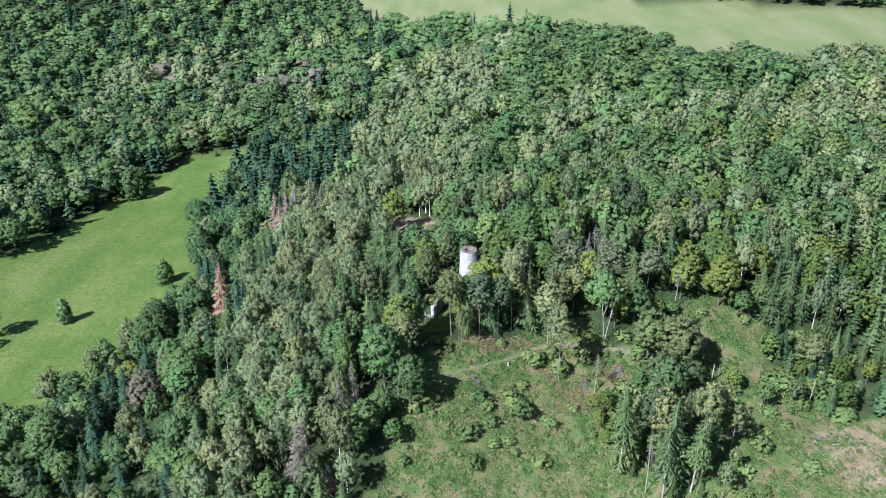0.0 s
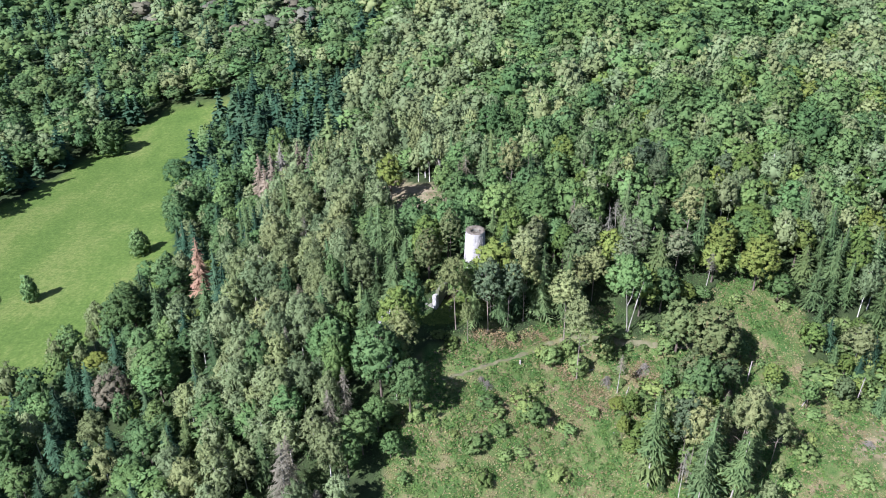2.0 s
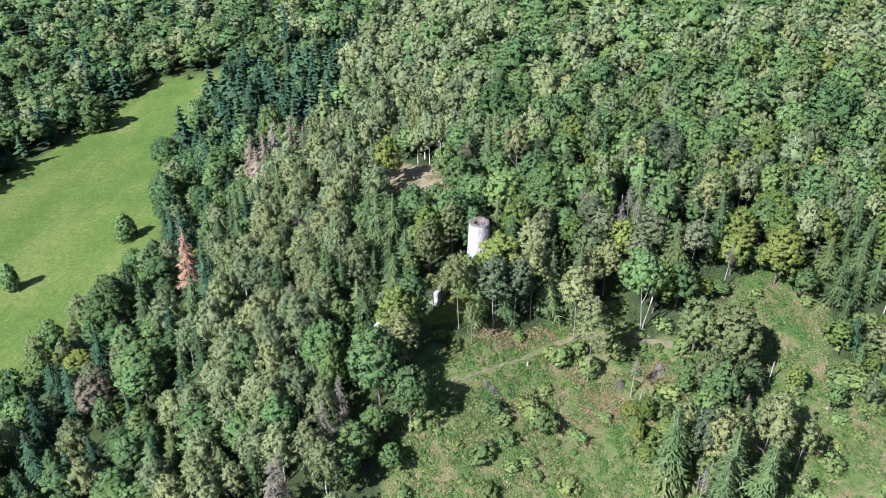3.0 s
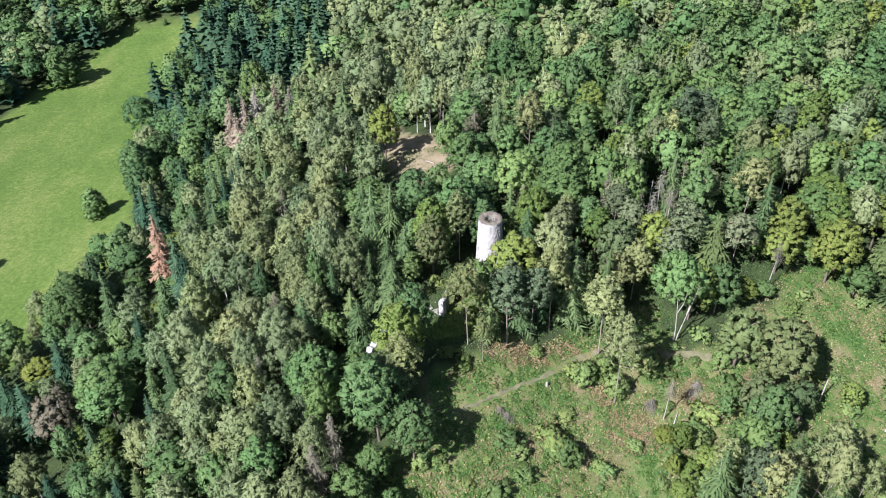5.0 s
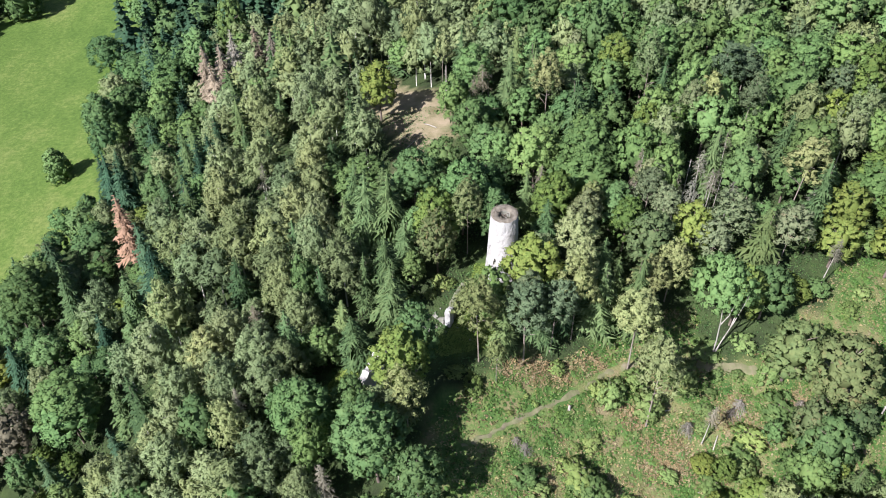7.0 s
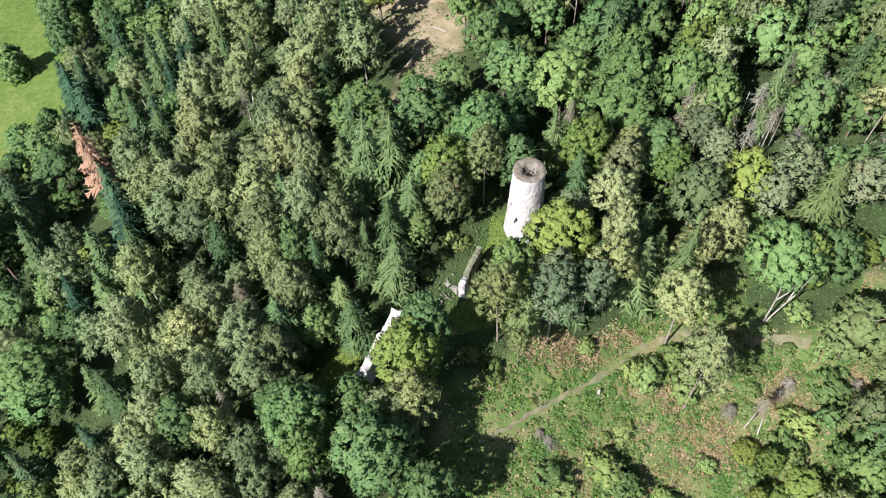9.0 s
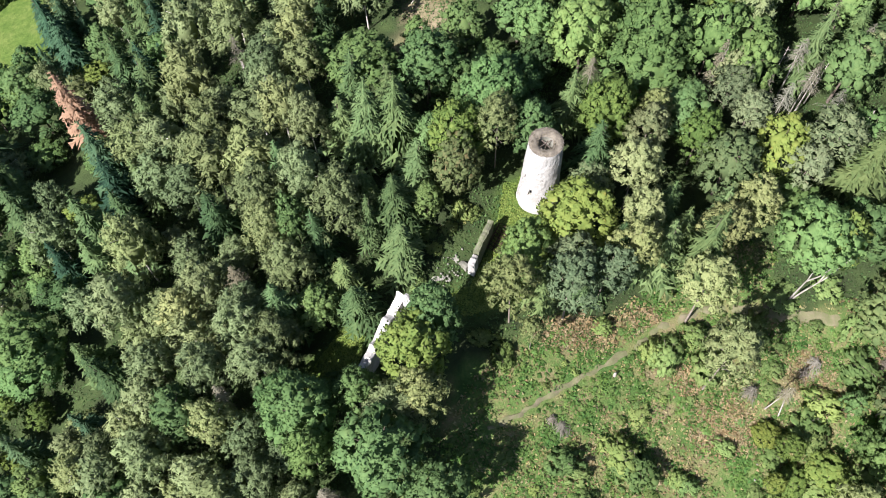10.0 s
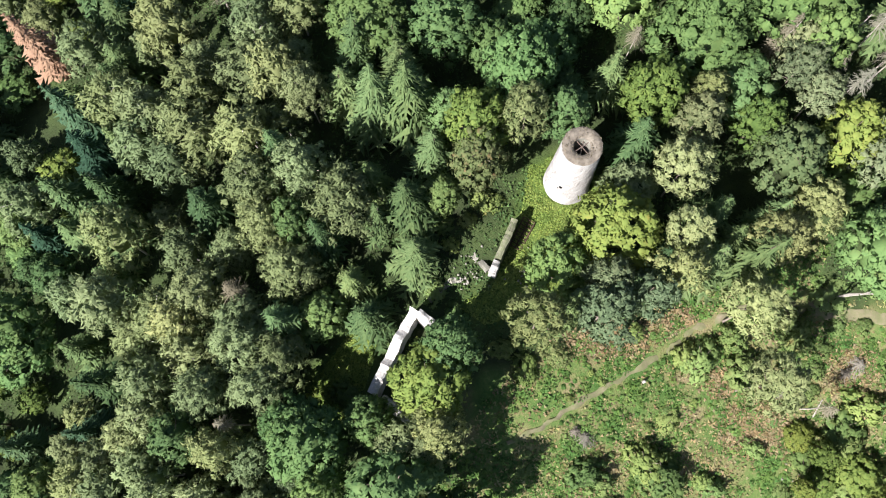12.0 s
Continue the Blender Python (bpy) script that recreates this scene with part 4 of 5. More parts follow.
for kind, x, y, top, r in (
        ("plum", -90.7, 209.4, -13.4, 5.5), ("maple", -103.6, 230.6, -23, 3.9), ("maple", -84.9, 207, -20.3, 2.6), ("oak", -70.2, 195.1, -14.4, 3.2),
        ("ash", -111.2, 189.3, -10.3, 5.8),
):
    tree(kind, x, y, top, radius=r)
# behind the tower
for kind, x, y, top, r in (
        ("spruce", -64.1, 265.7, -1.3, 4.2), ("birch", -39.2, 262.3, 4.7, 4.9), ("birch", -37.6, 293.2, 7.2, 5), ("birch", -33.7, 328.6, 3.4, 5.2),
        ("birch", -23.9, 335.7, 9.1, 5.2), ("larch", -44.7, 336.8, -4.9, 4.4), ("birch", -9.7, 324.6, 12.4, 5.1), ("spruce", -13.9, 324.5, -2.6, 4.2),
        ("birch", -47, 272.5, 1.7, 5.2), ("birch", -56.2, 275.7, 1.3, 5.2), ("ash", -12.2, 266.8, 4.5, 2.7), ("ash", -4.2, 266, 8.5, 4.2),
        ("oak", 17.4, 326.2, 15, 6.6), ("oak", 4, 295.6, 13.6, 5), ("spruce", 18.6, 287.6, 18, 4.2), ("larch", 42.1, 328.2, 14.8, 4.9),
        ("oak", 40.3, 301.9, 11.4, 5.9), ("oak", 53.6, 280.1, 18.5, 5.4), ("ash", 6, 266.7, 11.4, 4.5),
):
    tree(kind, x, y, top, radius=r)
# east of the tower
for kind, x, y, top, r in (
        ("rusty", 36.2, 234, 14.9, 5.2), ("ash", 30.8, 244.8, 12.8, 5.1), ("pine", 38, 249.4, 14.4, 3.7), ("grey", 36.2, 250.7, 17.8, 2.2),
        ("oak", 41.4, 249.4, 18.3, 4.3), ("bare", 49.6, 251.8, 15.8, 2.1), ("bare", 45.5, 243.5, 15.6, 2), ("bare", 50.9, 246.9, 14.3, 2.1),
        ("bare", 53, 242.3, 15.5, 2.4), ("pine", 41, 242.5, 12.8, 3.6), ("pine", 48.8, 233.6, 11.5, 4.6), ("pine", 52, 236.3, 16.5, 4.5),
        ("oak", 46.5, 231.2, 5.5, 5.1), ("spruce", 30.8, 220.8, 18.8, 4.1), ("larch", 30.3, 213.7, 14.4, 4.8), ("larch", 32.7, 203.8, 13.6, 4.9),
        ("maple", 75.9, 330.5, 9.8, 4.7), ("rusty", 81, 315.8, 11.4, 3), ("pine", 63.2, 285.8, 18, 4.6), ("oak", 96.5, 295.3, 14, 6.1),
        ("birch", 76.7, 269, 19.7, 5), ("birch", 83.7, 261.5, 18, 5.2),
):
    tree(kind, x, y, top, radius=r)
for kind, x, y, top, r in (
        ("ash", 77.6, 266.3, 12, 5.7), ("maple", 90, 252.9, 13.2, 6.4), ("birch", 105.2, 280.8, 17.1, 5.2), ("grey", 73.6, 246.2, 14.2, 3.2),
        ("pine", 63.4, 233.9, 15.1, 4.6), ("oak", 36.2, 255.1, 20.4, 5.4), ("maple", 74.6, 235.2, 10.6, 4.3), ("oak", 69.5, 272.8, 12.7, 4.8),
        ("maple", 86.4, 233.7, 13.4, 6.3), ("rusty", 59.8, 211.7, 7.5, 5.7), ("ash", 62.2, 194.8, 1.9, 5), ("spruce", 47.2, 178.5, 5.6, 4.2),
        ("larch", 55.6, 176.7, 5, 4.1), ("maple", 83.5, 204.4, -7.3, 2.6), ("oak", 92.3, 233.8, 0.1, 3.4), ("oak", 70, 228.3, 0.2, 2.7),
        ("maple", 63.9, 227.1, 3.2, 3.6), ("spruce", 58.1, 172.6, 4.9, 4.2), ("larch", 67.4, 178, 6.5, 4.7), ("spruce", 101.1, 238.6, 8, 4.2),
        ("spruce", 109.2, 236.2, 13.1, 4.2), ("spruce", 117.6, 223.7, 6.8, 4.2),
):
    tree(kind, x, y, top, radius=r)
for kind, x, y, top, r in (
        ("maple", 98.1, 216.9, -3.6, 3.6), ("maple", 117.7, 211.8, -9, 3.2), ("rusty", 101.7, 201.8, -9.5, 2.7), ("oak", 91.8, 199.5, -9.2, 2.6),
        ("oak", 87.2, 250.1, 12.1, 6), ("oak", 82.7, 238.9, 3.9, 4.4), ("oak", 92.3, 230.4, 2.7, 4.3),
):
    tree(kind, x, y, top, radius=r)
tree("aspen", 47.6, 217.2, 15.4, label="broad tree with twin pale trunks at the clearing", v=3, radius=6.4).rotation_euler = (0, 0, radians(100))
tree("rusty", 67.6, 207.6, 8.6, label="broad dark green tree with a brown tinge on the clearing", radius=6.8)
# dead spruces over the meadow
for x, y, top, r in ((-72.0, 331.0, -6.2, 4.8), (-67.0, 332.0, -7.0, 5.0), (-63.9, 335.0, -4.4, 4.8), (-57.5, 338.0, -5.0, 5.0), (-53.0, 337.0, -6.0, 4.6), (-68.5, 326.0, -9.0, 4.4)):
    tree("ashen", x, y, top, radius=r)
PLACED.extend([(-80, 256, 5), (-77, 250, 4), (-72, 322, 6), (-66, 322, 6), (-59, 328, 6), (-64, 328, 5)])
# dark conifers along the edge of the clearing
for x, y, top, r in ((6.6, 214.6, 16.5, 3.0), (13.4, 216.6, 16.0, 3.2), (17.2, 220.4, 16.8, 3.3), (22.6, 223.6, 16.6, 3.3), (27.5, 222.8, 15.0, 3.0), (34.0, 226.5, 13.5, 3.0)):
    tree("spruce", x, y, top, radius=r)
# other single trees
tree("spruce", -14.4, 221.4, 15.5, 1.1)
tree("ash", -10.5, 231, 9, 0.9)
tree("spruce", -12.2, 237, 13, 0.9)
tree("ash", -9.5, 243, 9.5, 0.9)
tree("oak", 3.8, 250.5, 13.5, 1)
tree("larch", 20.4, 222.6, 18.8, 0.95)
tree("spruce", 25, 227, 17, 0.95)
tree("larch", 4.7, 208.2, 9.5, 0.6)
tree("oak", 41.4, 254, 18.5, 1)
tree("oak", 8.5, 262.5, 13, 0.95)
tree("ash", 9, 270, 9.5, 0.9)
tree("birch", -46.6, 255.1, 3, 1)
tree("birch", -35.4, 250.7, 9, 1)
tree("birch", -58.9, 227.2, 5.2, 1)
tree("birch", -38.2, 214, 8, 1)
tree("birch", -32.8, 209, 10.3, 1)
tree("bare", 42.9, 201, -0.5, 0.9)
tree("pine", 15.4, 215.6, 15.5, 1.05)
tree("pine", 11, 217.4, 16, 1)
tree("larch", 34.5, 223.6, 13.5, 1)
tree("larch", 39.5, 227.5, 12.5, 1)
tree("maple", 45, 194.4, -7.5, 1)
tree("maple", 42.4, 189.4, -10.5, 0.8)
tree("oak", 57, 194.6, -6.5, 0.95)
tree("oak", 55, 200.4, -5.5, 0.9)
tree("maple", 61, 199, -6, 0.85)
tree("rusty", 70.2, 201.5, -3, 1.1)
tree("ash", 76.5, 210, -4, 0.9)
tree("brush", 49.3, 206.2, -9.98568, 1)
tree("brush", 62.5, 207, -8.81015, 1)
tree("brush", 7.7, 198.2, -5.2067, 1)
tree("spruce", 58.4, 233.6, 17, 1.35)
tree("oak", 60.4, 239.6, 11, 0.9)
tree("ash", 66.5, 242, 9, 0.9)
tree("oak", 57, 228.5, 5, 0.75)
tree("oak", 40.5, 232.5, 8, 0.8)
tree("oak", 49.5, 227, 4, 0.7)
tree("oak", 70, 238, 8, 0.8)
tree("pine", 37.6, 245.6, 15.2, 1)
tree("bare", 57.8, 261.2, 13, 0.9)
tree("bare", 62.4, 256.9, 13, 0.9)
tree("bare", 52.9, 250.5, 11.5, 0.8)
tree("larch", 25.6, 242.8, 14.5, 0.9)
tree("bare", 44, 246.5, 14, 0.8)
tree("rusty", 60.5, 199.5, 1, 0.9)
# the tall thicket on the clearing
for kind, x, y, top, r in (("lanky", 46.8, 177.5, 8.5, 4.2), ("pine", 54.4, 178.2, 5.2, 4.2), ("lanky", 59.3, 174.4, 5.0, 4.0), ("larch", 69.6, 183.6, 1.2, 5.0), ("larch", 73.5, 187.5, -1.0, 4.4), ("lanky", 64.0, 170.5, 3.0, 3.8),
                           ("lanky", 56.5, 169.5, 0.5, 3.2), ("larch", 51.0, 184.5, -1.5, 3.4), ("lanky", 68.5, 176.5, 1.0, 3.4), ("larch", 62.5, 182.5, -2.5, 3.8), ("larch", 77.0, 181.5, -4.0, 3.6), ("spruce", 66.5, 190.0, -4.0, 3.2),
                           ("oak", 58.7, 191.5, -2.5, 4.2), ("bare", 52.4, 171.4, -3.0, 1.6)):
    tree(kind, x, y, top, radius=r)
tree("dark", -85.2, 281.5, -9, 1)
tree("dark", -92, 290, -12, 1)
tree("spruce", -72.2, 275, -6, 1)
tree("maple", -73.2, 267.5, -14, 0.8)
tree("spruce", -67.2, 212, -5, 1)
tree("spruce", -61.5, 222.6, -2, 0.9)
tree("maple", -72.6, 233.6, -15, 0.8)
tree("dark", -81.8, 237.5, -13, 0.9)
tree("red", -79.5, 263.5, -3.0, radius=4.0, label="tall dead spruce with red-brown needles by the meadow")
tree("grey", -36.6, 164.4, 6, 1.7)
tree("bare", 6.5, 290, 12, 1.5)
tree("ash", -97.4, 249.4, -11, 1.25)
tree("ash", -103, 247.4, -16, 1)
tree("spruce", -91, 250, -10.5, 1)
tree("thorn", -117.2, 313.6, -29.8, radius=4.4, label="round grey-green tree at the edge of the meadow")
tree("spruce", -71, 273, -6.5, 1)
tree("spruce", -64, 255, -4, 1)
tree("spruce", 18.6, 292.5, 18.5, 1.15)
tree("spruce", 12.6, 290, 15, 1.05)
tree("spruce", 24, 290, 13, 1)
tree("spruce", 15.6, 299, 17, 1.05)
tree("larch", -3.3, 307, 10, 0.7, "tall larch with a long bare stem")
tree("thorn", -148.6, 285.6, -31.5, 0.95, "lone rounded tree on the open meadow")
tree("ash", -9.6, 187.0, 9.5, radius=5.0)
tree("oak", -17.2, 183.0, 1.5, radius=3.4)
tree("ash", -20.5, 178.0, 2.0, radius=3.8)
tree("oak", -14.0, 177.5, -4.5, radius=3.0)
tree("oak", -23.5, 173.0, 0.5, radius=3.6)
tree("thorn", -168, 428, -34.5, radius=7.6, label="large rounded tree at the edge of the meadow")
tree("thorn", -137, 484, -47, 1)
tree("oak", -173.5, 276, -28, 1)
tree("oak", -175.5, 263, -29, 1)
# open places in the wood
GAPS = [(-8, 263, 3.5), (-15, 263, 3), (-3, 273, 4), (-11, 268, 2.5), (-17, 268, 3), (2, 280, 3), (-1, 262, 2), (-2, 203, 5), (-4, 196, 5), (-8, 197, 2.5), (-75.3, 219, 5), (-88, 247.5, 3), (-91.6, 200.6, 4), (-97.7, 196, 3), (12.7, 250, 2.5), (13, 242, 3), (-20, 281, 4.5), (-21, 291, 4.5), (-18, 272, 3.5)]
PLACED.extend(GAPS)
stand = random.Random(8)
for k in range(34):
    x, y = 63 + 16 * math.cos(k * 2.4) * math.sqrt((k + 0.5) / 34), 180 + 15 * math.sin(k * 2.4) * math.sqrt((k + 0.5) / 34)
    if all((x - a) ** 2 + (y - c) ** 2 > 8 for a, c, r in PLACED):
        tree(("spruce", "larch", "maple", "spruce", "oak")[k % 5], x, y, float(land(x, y)) + stand.uniform(5, 12), stand.uniform(0.75, 1.05))
for k in range(46):
    x, y = stand.uniform(99, 138), stand.uniform(199, 226)
    if all((x - a) ** 2 + (y - c) ** 2 > 7 for a, c, r in PLACED):
        tree(("spruce", "maple", "dark", "birch", "spruce")[k % 5], x, y, float(land(x, y)) + stand.uniform(6, 14), stand.uniform(0.9, 1.25))
# young trees below the ruin on the west
young = random.Random(5)
for j in range(90):
    x, y = young.uniform(-66, -30), young.uniform(156, 202)
    if all((x - a) ** 2 + (y - c) ** 2 > 12 for a, c, r in PLACED):
        tree(("birch", "birch", "spruce", "birch", "oak")[j % 5], x, y, float(land(x, y)) + young.uniform(13, 18), young.uniform(0.85, 1.1))
# dry brushwood
for x, y, h, w in ((51.0, 207.4, 2.0, 1.1), (9.2, 197.4, 1.2, 1.3), (33.6, 211.6, 1.6, 0.8), (46.5, 190.5, 1.5, 1.0), (71.5, 200.5, 2.0, 1.2), (104.0, 188.5, 1.4, 1.4), (40.5, 203.5, 2.6, 1.0), (95.5, 207.5, 1.6, 0.9)):
    tree("brush", x, y, float(land(x, y)) + h, w)
# bushes on the clearing
scrub = random.Random(21)
for x0, x1, y0, y1, n, hi in ((40, 62, 186, 212, 16, 2.2), (70, 86, 196, 226, 10, 2.2), (98, 128, 198, 226, 34, 5.0), (62, 84, 164, 176, 10, 3.0), (-6, 30, 176, 196, 22, 1.5), (84, 100, 172, 200, 9, 2.2), (36, 60, 210, 222, 8, 2.4), (-20, -6, 170, 192, 10, 2.6), (6, 40, 194, 208, 12, 1.2)):
    for _ in range(n):
        x, y = scrub.uniform(x0, x1), scrub.uniform(y0, y1)
        tree("bush", x, y, float(land(x, y)) + scrub.uniform(0.35, 0.8) * hi, scrub.uniform(1.1, 1.9))
for x, y, h, r in ((16.4, 211.9, 2.2, 1.2), (26.4, 208.2, 5.0, 3.2), (18.1, 193.8, 4.6, 3.0), (11.0, 191.0, 2.6, 2.0), (27.8, 190.6, 2.2, 1.7), (21.7, 199.8, 1.3, 1.6), (41.3, 212.2, 4.5, 2.5), (48.7, 198.2, 3.4, 3.4),
                   (57.9, 206.2, 4.0, 3.0), (48.6, 196.8, 4.2, 3.0), (43.1, 194.0, 3.0, 2.4), (58.5, 213.0, 4.0, 2.6), (83.5, 204.0, 3.0, 2.2), (80.0, 229.0, 2.4, 1.6),
                   (20.6, 191.8, 4.4, 3.2), (9.2, 192.2, 3.0, 2.6), (6.4, 182.5, 3.4, 2.8), (12.4, 186.8, 2.2, 1.8), (29.2, 189.6, 2.4, 2.0), (25.5, 179.0, 2.2, 2.2), (7.7, 175.4, 2.4, 2.2), (16.8, 182.7, 1.8, 1.7), (33.5, 206.4, 4.6, 3.0), (24.0, 208.8, 3.0, 2.2),
                   (35.6, 195.4, 1.8, 1.8), (97.1, 208.6, 4.6, 3.2), (85.5, 184.4, 3.6, 3.0), (93.8, 228.7, 2.6, 2.0), (102.8, 202.8, 3.0, 2.4), (109.2, 201.9, 3.4, 2.4), (85.3, 205.2, 3.6, 2.8), (52.1, 201.2, 3.4, 2.6), (13.0, 181.1, 2.0, 1.8), (31.5, 211.3, 3.4, 2.4)):
    tree("bush", x, y, float(land(x, y)) + h, radius=r)
for x, y, h, r in ((42.3, 196.8, 3.4, 2.4), (51.1, 191.0, 5.4, 3.6), (46.0, 190.0, 3.6, 2.6), (44.0, 186.0, 3.6, 2.4), (55.0, 187.0, 4.6, 2.8)):
    tree("maple", x, y, float(land(x, y)) + h, radius=r, label="young yellowing maple in the scrub of the clearing")


shrubs = random.Random(4)
for x, y in ((-9.5, 224.5), (-7.0, 228.0), (-10.5, 227.5), (-5.0, 231.0), (-12.0, 217.8), (-9.0, 214.5), (-3.0, 230.5), (-13.5, 230.0), (-24.5, 203.5), (-22.0, 198.5), (-2.5, 209.5), (0.5, 207.0)):
    tree("bush", x, y, float(land(x, y)) + shrubs.uniform(1.2, 2.6), radius=shrubs.uniform(1.2, 2.2), label="leafy green shrub among the castle ruins")


# ---- stumps, snags and logs on the clearing ----
def snag(x, y, h, r, lean=(0.0, 0.0), label="broken dead trunk standing on the clearing"):
    z = float(land(x, y))
    e = thing("snag", label, "dead tree", "snags on the clearing", (x, y, z))
    pts = [(lean[0] * h * f, lean[1] * h * f, -0.4 + (h + 0.4) * f) for f in (0, 0.1, 0.5, 0.97, 1.0)]
    part("stem", tube(pts, [r * 1.6, r * 1.1, r, r * 0.75, 0.02], 8), DEAD_WOOD, e)
    rng = random.Random(int(x * 10))
    for k in range(int(h * 0.8)):
        f, a = rng.uniform(0.35, 0.95), rng.uniform(0, 6.28)
        p = Vector((lean[0] * h * f, lean[1] * h * f, h * f))
        d = Vector((math.cos(a), math.sin(a), -0.25)) * rng.uniform(0.4, 1.1)
        part("branch_stub", tube([p, p + d], [0.05, 0.015], 4), DEAD_WOOD, e)


def log(x, y, length, turn, r=0.12):
    c, s = math.cos(turn) * length / 2, math.sin(turn) * length / 2
    za, zb = float(land(x - c, y - s)), float(land(x + c, y + s))
    e = thing("fallen_log", "bleached fallen log on the clearing", "log", "fallen logs", (x, y, (za + zb) / 2 + r + 0.22))
    dz = (zb - za) / 2
    part("stem", tube([(-c, -s, -dz), (-c * 0.98, -s * 0.98, -dz), (0, 0.1, 0.05), (c * 0.98, s * 0.98, dz), (c, s, dz)], [0.02, r, r * 0.9, r * 0.7, 0.02], 8), DEAD_WOOD, e)


snag(77.8, 205.6, 6.5, 0.17, (0.03, 0.02))
snag(18.1, 205.1, 1.3, 0.26, label="pale broken stump beside the footpath")
snag(-13.0, 190.6, 9.5, 0.14, (0.02, 0.0))
snag(106.5, 203.0, 9.0, 0.12, (0.05, 0.0))
snag(-2.2, 302.0, 11.0, 0.15)
snag(60.0, 242.0, 10.0, 0.16)
snag(50.5, 247.5, 12.0, 0.10)
snag(53.8, 250.0, 11.0, 0.10)
snag(47.5, 252.5, 12.0, 0.10)
for x, y, n, a in ((36.0, 206.2, 4.0, 0.3), (45.5, 201.0, 3.0, 1.1), (92.0, 201.0, 3.5, 0.8), (-12.0, 282.0, 5.0, 1.0), (-6.5, 290.0, 4.0, 2.4), (108.0, 186.0, 3.0, 0.2)):
    log(x, y, n, a)

# ---- the wood ----
def kind_at(x, y, rng):
    """Which tree grows where: stands differ over the hill."""
    u = rng.random()
    def among(*pairs):
        s = 0.0
        for k, w in pairs:
            s += w
            if u < s:
                return k
        return pairs[-1][0]
    if math.hypot(x + 105, y - 705) < 17:
        return "poplar"
    if math.hypot(x + 114, y - 596) < 24:
        return among(("plum", 0.8), ("ash", 0.2))
    if -270 < x < -165 and 625 < y < 725:
        return among(("birch", 0.6), ("plum", 0.15), ("ash", 0.25))
    if y > 640 or (x < -260 and y > 520):
        return among(("dark", 0.22), ("oak", 0.28), ("ash", 0.50))
    if 345 < y < 620 and -44 + max(0.0, y - 470) * 0.42 < x < 18 + max(0.0, y - 380) * 0.15:
        return among(("birch", 0.80), ("ash", 0.10), ("oak", 0.10))
    if x > 44 and 385 < y < 428 or x > 190 and 430 < y < 545:
        return among(("birch", 0.62), ("oak", 0.2), ("ash", 0.18))
    if 80 < x < 160 and 510 < y < 610:
        return among(("ash", 0.85), ("oak", 0.15))
    if x < -118 - 0.06 * (y - 420) or (y > 480 and x < -40):
        return among(("ash", 0.52), ("oak", 0.14), ("birch", 0.20), ("dark", 0.14))
    if -118 < x < -42 and 372 < y < 470:
        return among(("dark", 0.85), ("ash", 0.15))
    if x < -72 and y < 372:
        return among(("ash", 0.45), ("dark", 0.25), ("oak", 0.15), ("birch", 0.15))
    if y < 225 and x < -62:
        return among(("dark", 0.38), ("oak", 0.26), ("ash", 0.20), ("birch", 0.16))
    if y < 178 and x < -20:
        return among(("birch", 0.6), ("spruce", 0.2), ("oak", 0.12), ("ash", 0.08))
    if -74 < x < -60 and 222 < y < 305:
        return among(("spruce", 0.40), ("dark", 0.25), ("oak", 0.15), ("birch", 0.20))
    if x < -30 and y < 275:
        return among(("birch", 0.74), ("larch", 0.07), ("spruce", 0.09), ("ash", 0.03), ("oak", 0.04), ("bare", 0.03))
    if -32 < x < -8 and 212 < y < 256:
        return among(("spruce", 0.72), ("ash", 0.18), ("birch", 0.10))
    if x < -12 and y < 275:
        return among(("spruce", 0.35), ("oak", 0.25), ("ash", 0.2), ("birch", 0.2))
    if x < -20 and y < 372:
        return among(("birch", 0.68), ("spruce", 0.22), ("ash", 0.10))
    if y > 430:
        return among(("oak", 0.5), ("ash", 0.42), ("birch", 0.05), ("rusty", 0.03))
    if y > 345 and x > 40:
        return among(("oak", 0.40), ("birch", 0.28), ("ash", 0.22), ("maple", 0.10))
    if y > 305 and x > 20:
        return among(("oak", 0.48), ("birch", 0.22), ("ash", 0.18), ("spruce", 0.12))
    if y > 305:
        return among(("birch", 0.74), ("oak", 0.12), ("spruce", 0.08), ("ash", 0.06))
    if x > 100 and y < 262:
        return among(("spruce", 0.62), ("birch", 0.16), ("maple", 0.22))
    if x > 90:
        return among(("birch", 0.45), ("oak", 0.35), ("spruce", 0.1), ("maple", 0.1))
    return among(("oak", 0.44), ("ash", 0.13), ("maple", 0.11), ("spruce", 0.12), ("pine", 0.09), ("birch", 0.04), ("larch", 0.04), ("bare", 0.03))


def open_ground(x, y):
    for poly in (MEADOW, CLEARING, SLOPE, YARD, COURT, PASTURE):
        if inside(poly, x, y):
            return True
    return math.hypot(x - TX, y - TY) < 6.0 or (-9 < x < 10 and 212 < y < 238) or (-24 < x < 0 and 201 < y < 226 and not (x < -19 and y > 214))


